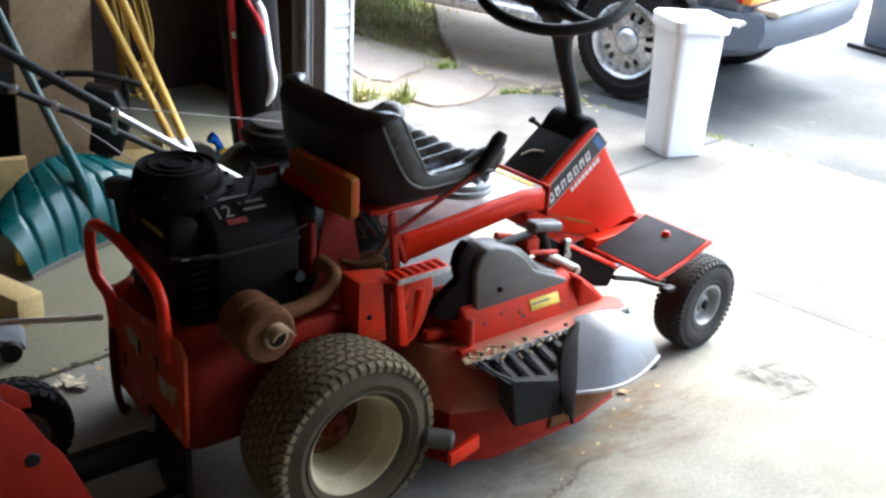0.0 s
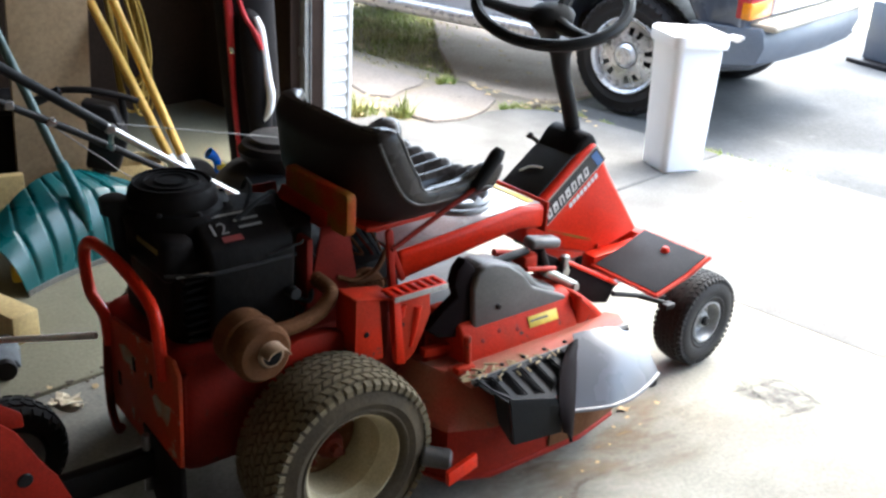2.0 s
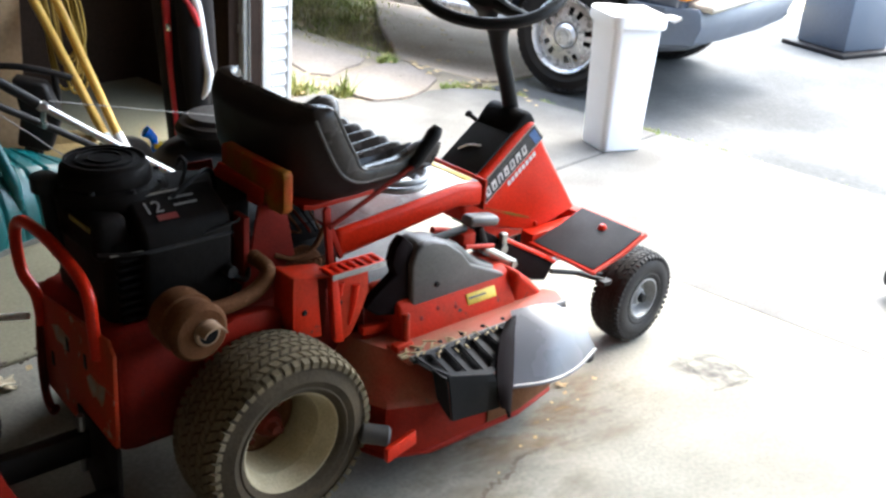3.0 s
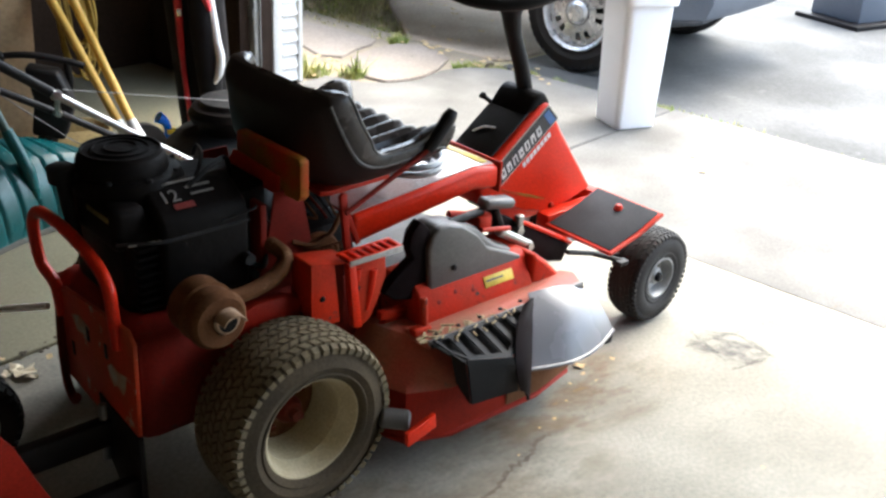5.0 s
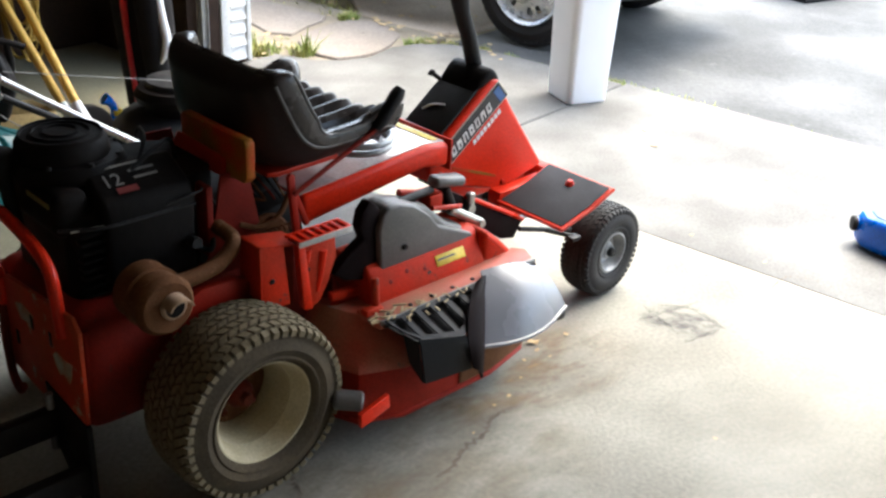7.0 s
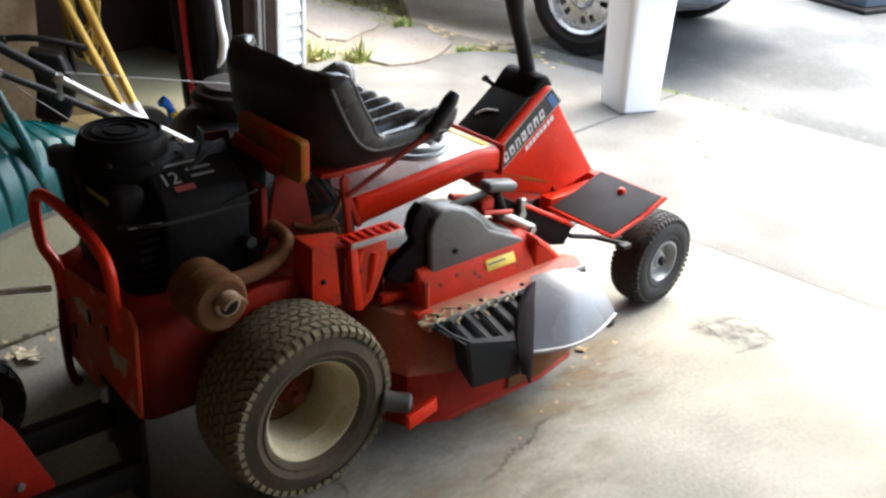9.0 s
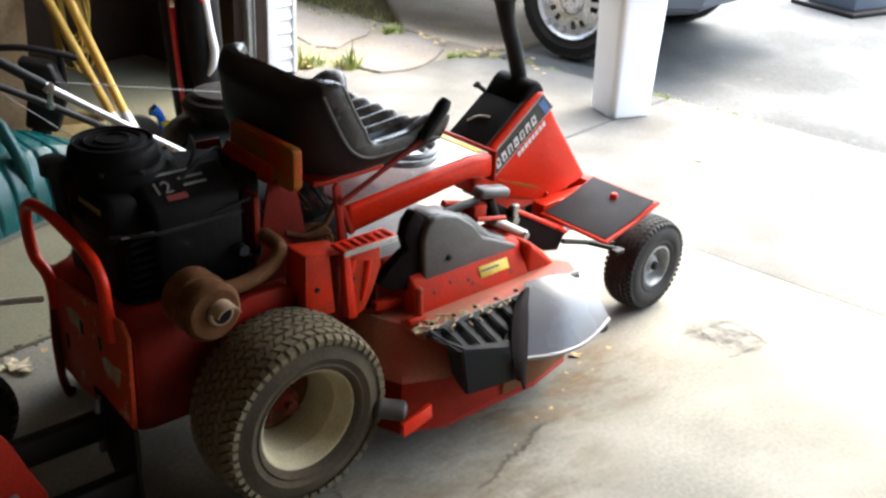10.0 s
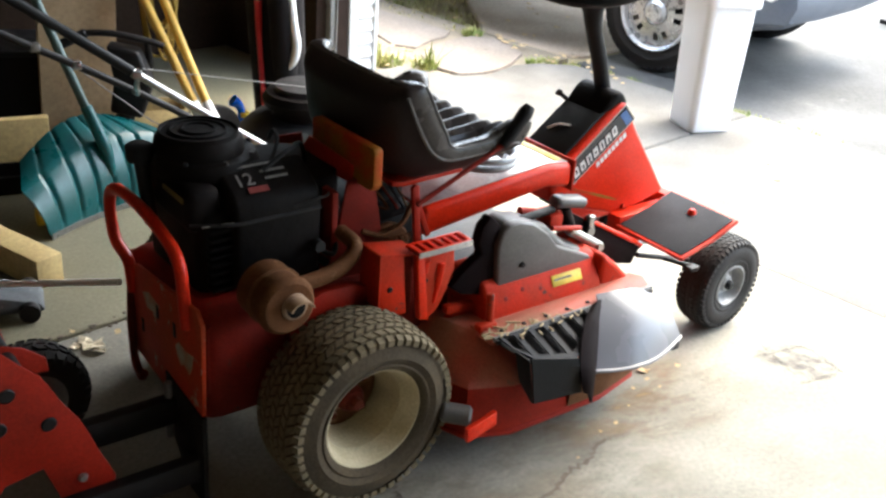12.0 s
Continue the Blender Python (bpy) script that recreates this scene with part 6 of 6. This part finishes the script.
for x, y in ((0.21, 0.24), (0.21, -0.24), (-0.24, 0.25), (-0.24, -0.25)):
    w = part("wheel", lathe([(0.0, -0.02), (0.075, -0.022), (0.088, -0.018), (0.09, 0.0), (0.088, 0.018), (0.075, 0.022), (0.0, 0.02)], 32, "y"), TYRE_DARK, pm, "black mower wheel", pose(x, y, 0.09))
    part("hub", lathe([(0.0, -0.028), (0.03, -0.026), (0.035, 0.0), (0.03, 0.026), (0.0, 0.028)], 18, "y"), RIM_GREY, w)
inv = pm.matrix_world.inverted()


def pm_line(*pts):
    return [inv @ Vector(p) for p in pts]


part("handle_rail", tube(pm_line((-0.50, 3.24, 0.13), (-0.553, 3.11, 0.205), (-0.80, 2.955, 0.40), (-0.96, 2.857, 0.53), (-1.225, 2.700, 0.75), (-1.50, 2.54, 0.97)), 0.0115, 12, 5), STEEL, pm, "worn bright steel handle rail")
part("handle_rail", tube(pm_line((-0.83, 3.34, 0.15), (-0.86, 3.26, 0.24), (-0.916, 3.19, 0.30), (-1.05, 3.085, 0.405), (-1.18, 2.985, 0.50), (-1.35, 2.85, 0.62), (-1.60, 2.66, 0.80)), 0.0115, 12, 5), BLACK_STEEL, pm, "black handle rail")
part("rail_sleeve", tube(pm_line((-0.97, 2.851, 0.538), (-1.225, 2.700, 0.75), (-1.50, 2.54, 0.97)), 0.0145, 12, 2), BLACK, pm, "black sleeve on the rail")
part("cross_stay", tube(pm_line((-0.955, 2.86, 0.525), (-0.985, 2.93, 0.47), (-1.02, 3.04, 0.41), (-1.05, 3.085, 0.405)), 0.008, 8), STEEL, pm)
for p in ((-1.18, 2.985, 0.50), (-1.27, 2.915, 0.565), (-0.96, 2.857, 0.53)):
    part("rail_clamp", moved(box(-0.014, 0.014, -0.014, 0.014, -0.012, 0.012, 0.004), Matrix.Translation(inv @ Vector(p))), STEEL, pm, "steel rail clamp")
part("pull_cord", tube(pm_line((-0.56, 3.58, 0.305), (-0.985, 2.99, 0.505)), 0.0014, 6, 2), FADED_INK, pm, "pale starter cord")
part("control_cable", tube(pm_line((-1.18, 2.99, 0.49), (-1.10, 3.12, 0.36), (-0.98, 3.22, 0.24), (-0.80, 3.40, 0.18)), 0.0018, 6), FADED_INK, pm, "grey control cable")

cult = thing("hand_cultivator", Matrix.Identity(4), "dark rusty hand cultivator with curved handle beside the plywood", "cultivator")
part("handlebar", tube([(-1.36, 3.32, 0.46), (-1.30, 3.34, 0.495), (-1.20, 3.36, 0.50), (-1.10, 3.40, 0.475), (-1.05, 3.42, 0.455)], 0.011, 10), BLACK_STEEL, cult, "dark bent handlebar")
part("housing", side([(-0.075, 0.10), (-0.055, -0.02), (-0.075, -0.13), (0.03, -0.15), (0.07, -0.03), (0.03, 0.08)], -0.04, 0.04, 0.014, 3), BLACK_STEEL, cult, "black machine housing", pose(-1.145, 3.37, 0.37, 0, 0, 8))
part("grip", rod((-1.37, 3.315, 0.455), (-1.28, 3.345, 0.50), 0.016, 12, 0.004), BLACK, cult, "black rubber grip")
part("stem", tube([(-1.10, 3.40, 0.475), (-1.11, 3.43, 0.36), (-1.20, 3.46, 0.20), (-1.27, 3.48, 0.02)], [0.011, 0.014, 0.030, 0.045], 10), BLACK_STEEL, cult)
for dx in (-0.06, 0.0, 0.06):
    part("tine", tube([(-1.24 + dx, 3.47, 0.12), (-1.26 + dx, 3.40, 0.06), (-1.25 + dx, 3.36, 0.004)], 0.007, 8), BLACK_STEEL, cult)

solid("plywood_sheet", box(-0.02, 0.27, -0.009, 0.009, 0.0, 1.25, 0.002), PLY, pose(-1.60, 3.72, 0, 6, 0, 40), "weathered grey-brown plywood sheet leaning on the wall", "plywood")
tote = thing("storage_tote", pose(-1.70, 3.86, 0, 0, 0, 18), "black plastic storage tote standing in the dark corner", "storage tote")
part("body", ring_loft([square_ring(0.125, 0.02, 0.0), square_ring(0.135, 0.03, 0.02), square_ring(0.150, 0.03, 0.29), square_ring(0.145, 0.028, 0.29), square_ring(0.128, 0.02, 0.02)]), ENGINE, tote)
part("lid", ring_loft([square_ring(0.150, 0.03, 0.286), square_ring(0.158, 0.03, 0.290), square_ring(0.158, 0.03, 0.306), square_ring(0.148, 0.03, 0.312)]), BLACK, tote, "black lid")
crate = thing("cardboard_box", pose(-1.21, 3.76, 0, 0, 0, 24), "small open tan cardboard box on the floor", "box")
part("walls", join(box(-0.12, 0.12, -0.08, -0.074, 0, 0.13, 0.001), box(-0.12, 0.12, 0.074, 0.08, 0, 0.13, 0.001), box(-0.12, -0.114, -0.074, 0.074, 0, 0.13, 0.001), box(0.114, 0.12, -0.074, 0.074, 0, 0.13, 0.001), box(-0.12, 0.12, -0.08, 0.08, 0.0, 0.006, 0.001)), PINE, crate)
part("flap", moved(box(-0.12, 0.12, -0.07, 0.0, -0.002, 0.002, 0.0005), pose(0, -0.08, 0.13, 35, 0, 0)), PINE, crate)

for k, (b, t) in enumerate((((-0.878, 3.524, 0.0), (-1.522, 4.013, 0.949)), ((-0.845, 3.521, 0.0), (-1.425, 4.051, 0.938)))):
    b, t = Vector(b), Vector(t)
    way = (t - b).normalized()
    broom = thing("broom", Matrix.Translation(b), "broom with smooth yellow wooden handle leaning on the wall", "broom", "leaning brooms")
    part("handle", rod(way * 0.22, way * 1.45, 0.0165, 16, 0.004), HANDLE, broom, "yellow wooden handle")
    part("socket", tube([way * 0.13, way * 0.20, way * 0.26], [0.030, 0.023, 0.0185], 14, 3), WHITE_PLASTIC, broom, "white plastic socket")
    part("bristles", tube([Vector((0.0, 0.0, 0.0)), way * 0.06, way * 0.15], [0.052, 0.048, 0.028], 14, 3), WHITE_PLASTIC, broom, "pale bristles")

rope = thing("rope_coil", pose(0.095, 0.03, 0.0), "frayed yellow rope hanging in loops from the wall", "rope")
for k in range(9):
    r = random.Random(k)
    top = Vector((-1.56 + r.uniform(-0.02, 0.02), 4.28 + r.uniform(-0.02, 0.02), 1.02))
    low = 0.16 + r.uniform(0, 0.20)
    sx = r.uniform(0.01, 0.035)
    part("rope_loop", tube([top, (top.x - sx + 0.09, top.y - 0.05 - sx, 0.62), (top.x + 0.14 - sx, top.y - 0.09 - sx, low + 0.05), (top.x + 0.17, top.y - 0.09, low), (top.x + 0.19 + sx * 0.5, top.y - 0.07 + sx, low + 0.08), (top.x + 0.12 + sx, top.y + sx - 0.04, 0.64), top], 0.006, 6, 5, False), ROPE, rope)
part("hook", tube([(-1.62, 4.36, 1.05), (-1.57, 4.30, 1.03), (-1.55, 4.28, 1.0), (-1.57, 4.27, 0.98)], 0.006, 8), BLACK_STEEL, rope)

bag = thing("golf_bag", pose(-0.785, 4.12, 0, 4, -4, 0), "upright black golf bag with red piping and a white pocket panel", "golf bag")
part("body", ring_loft([[(0.115 * s * math.cos(a) + 0.02 * zz, 0.10 * s * math.sin(a), zz) for a in np.linspace(0, 2 * math.pi, 32, False)] for zz, s in ((0.0, 0.80), (0.02, 0.92), (0.25, 0.96), (0.55, 1.0), (0.9, 1.0), (1.0, 1.04), (1.03, 1.0), (1.03, 0.9), (0.95, 0.86))]), BLACK_CLOTH, bag)
part("red_piping", tube([(-0.050, -0.085, 0.015), (-0.044, -0.102, 0.10), (-0.040, -0.106, 0.35), (-0.026, -0.108, 0.62), (-0.016, -0.106, 0.98)], [0.010, 0.010, 0.011, 0.016, 0.017], 10), RED_CLOTH, bag, "red cloth piping")
pocket = part("pocket", tube([(0.045, -0.085, 0.14), (0.055, -0.105, 0.30), (0.060, -0.110, 0.50), (0.055, -0.100, 0.62), (0.03, -0.085, 0.68)], [0.040, 0.052, 0.056, 0.050, 0.025], 16), BLACK_CLOTH, bag, "black side pocket")
part("white_panel", tube([(0.072, -0.135, 0.255), (0.100, -0.142, 0.300), (0.112, -0.140, 0.360), (0.106, -0.138, 0.430), (0.100, -0.134, 0.540), (0.092, -0.128, 0.615), (0.078, -0.122, 0.66)], [0.008, 0.016, 0.017, 0.016, 0.016, 0.018, 0.012], 12), WHITE_PLASTIC, bag, "white pocket panel")
part("red_tab", tube([(0.096, -0.152, 0.545), (0.084, -0.148, 0.590), (0.066, -0.140, 0.625), (0.040, -0.130, 0.670), (0.015, -0.118, 0.76)], [0.008, 0.014, 0.012, 0.009, 0.008], 10), RED_CLOTH, bag, "red cloth strap")
part("buckle", box(-0.035, -0.015, -0.124, -0.116, 0.52, 0.55, 0.003), CHROME, bag)

toy = thing("watering_nozzle", pose(-0.925, 4.00, 0, 0, 0, 30) @ Matrix.Scale(0.8, 4), "small blue and yellow plastic hose nozzle on the floor", "hose nozzle")
part("body", tube([(0, 0, 0.0), (0.0, 0, 0.06), (-0.015, 0.0, 0.10), (-0.045, 0, 0.125)], [0.022, 0.018, 0.022, 0.030], 12), BLUE, toy)
part("collar", lathe([(0.0, 0.035), (0.026, 0.035), (0.027, 0.06), (0.0, 0.06)], 16, "z"), YELLOW, toy, "yellow collar", pose(0.012, 0, 0))
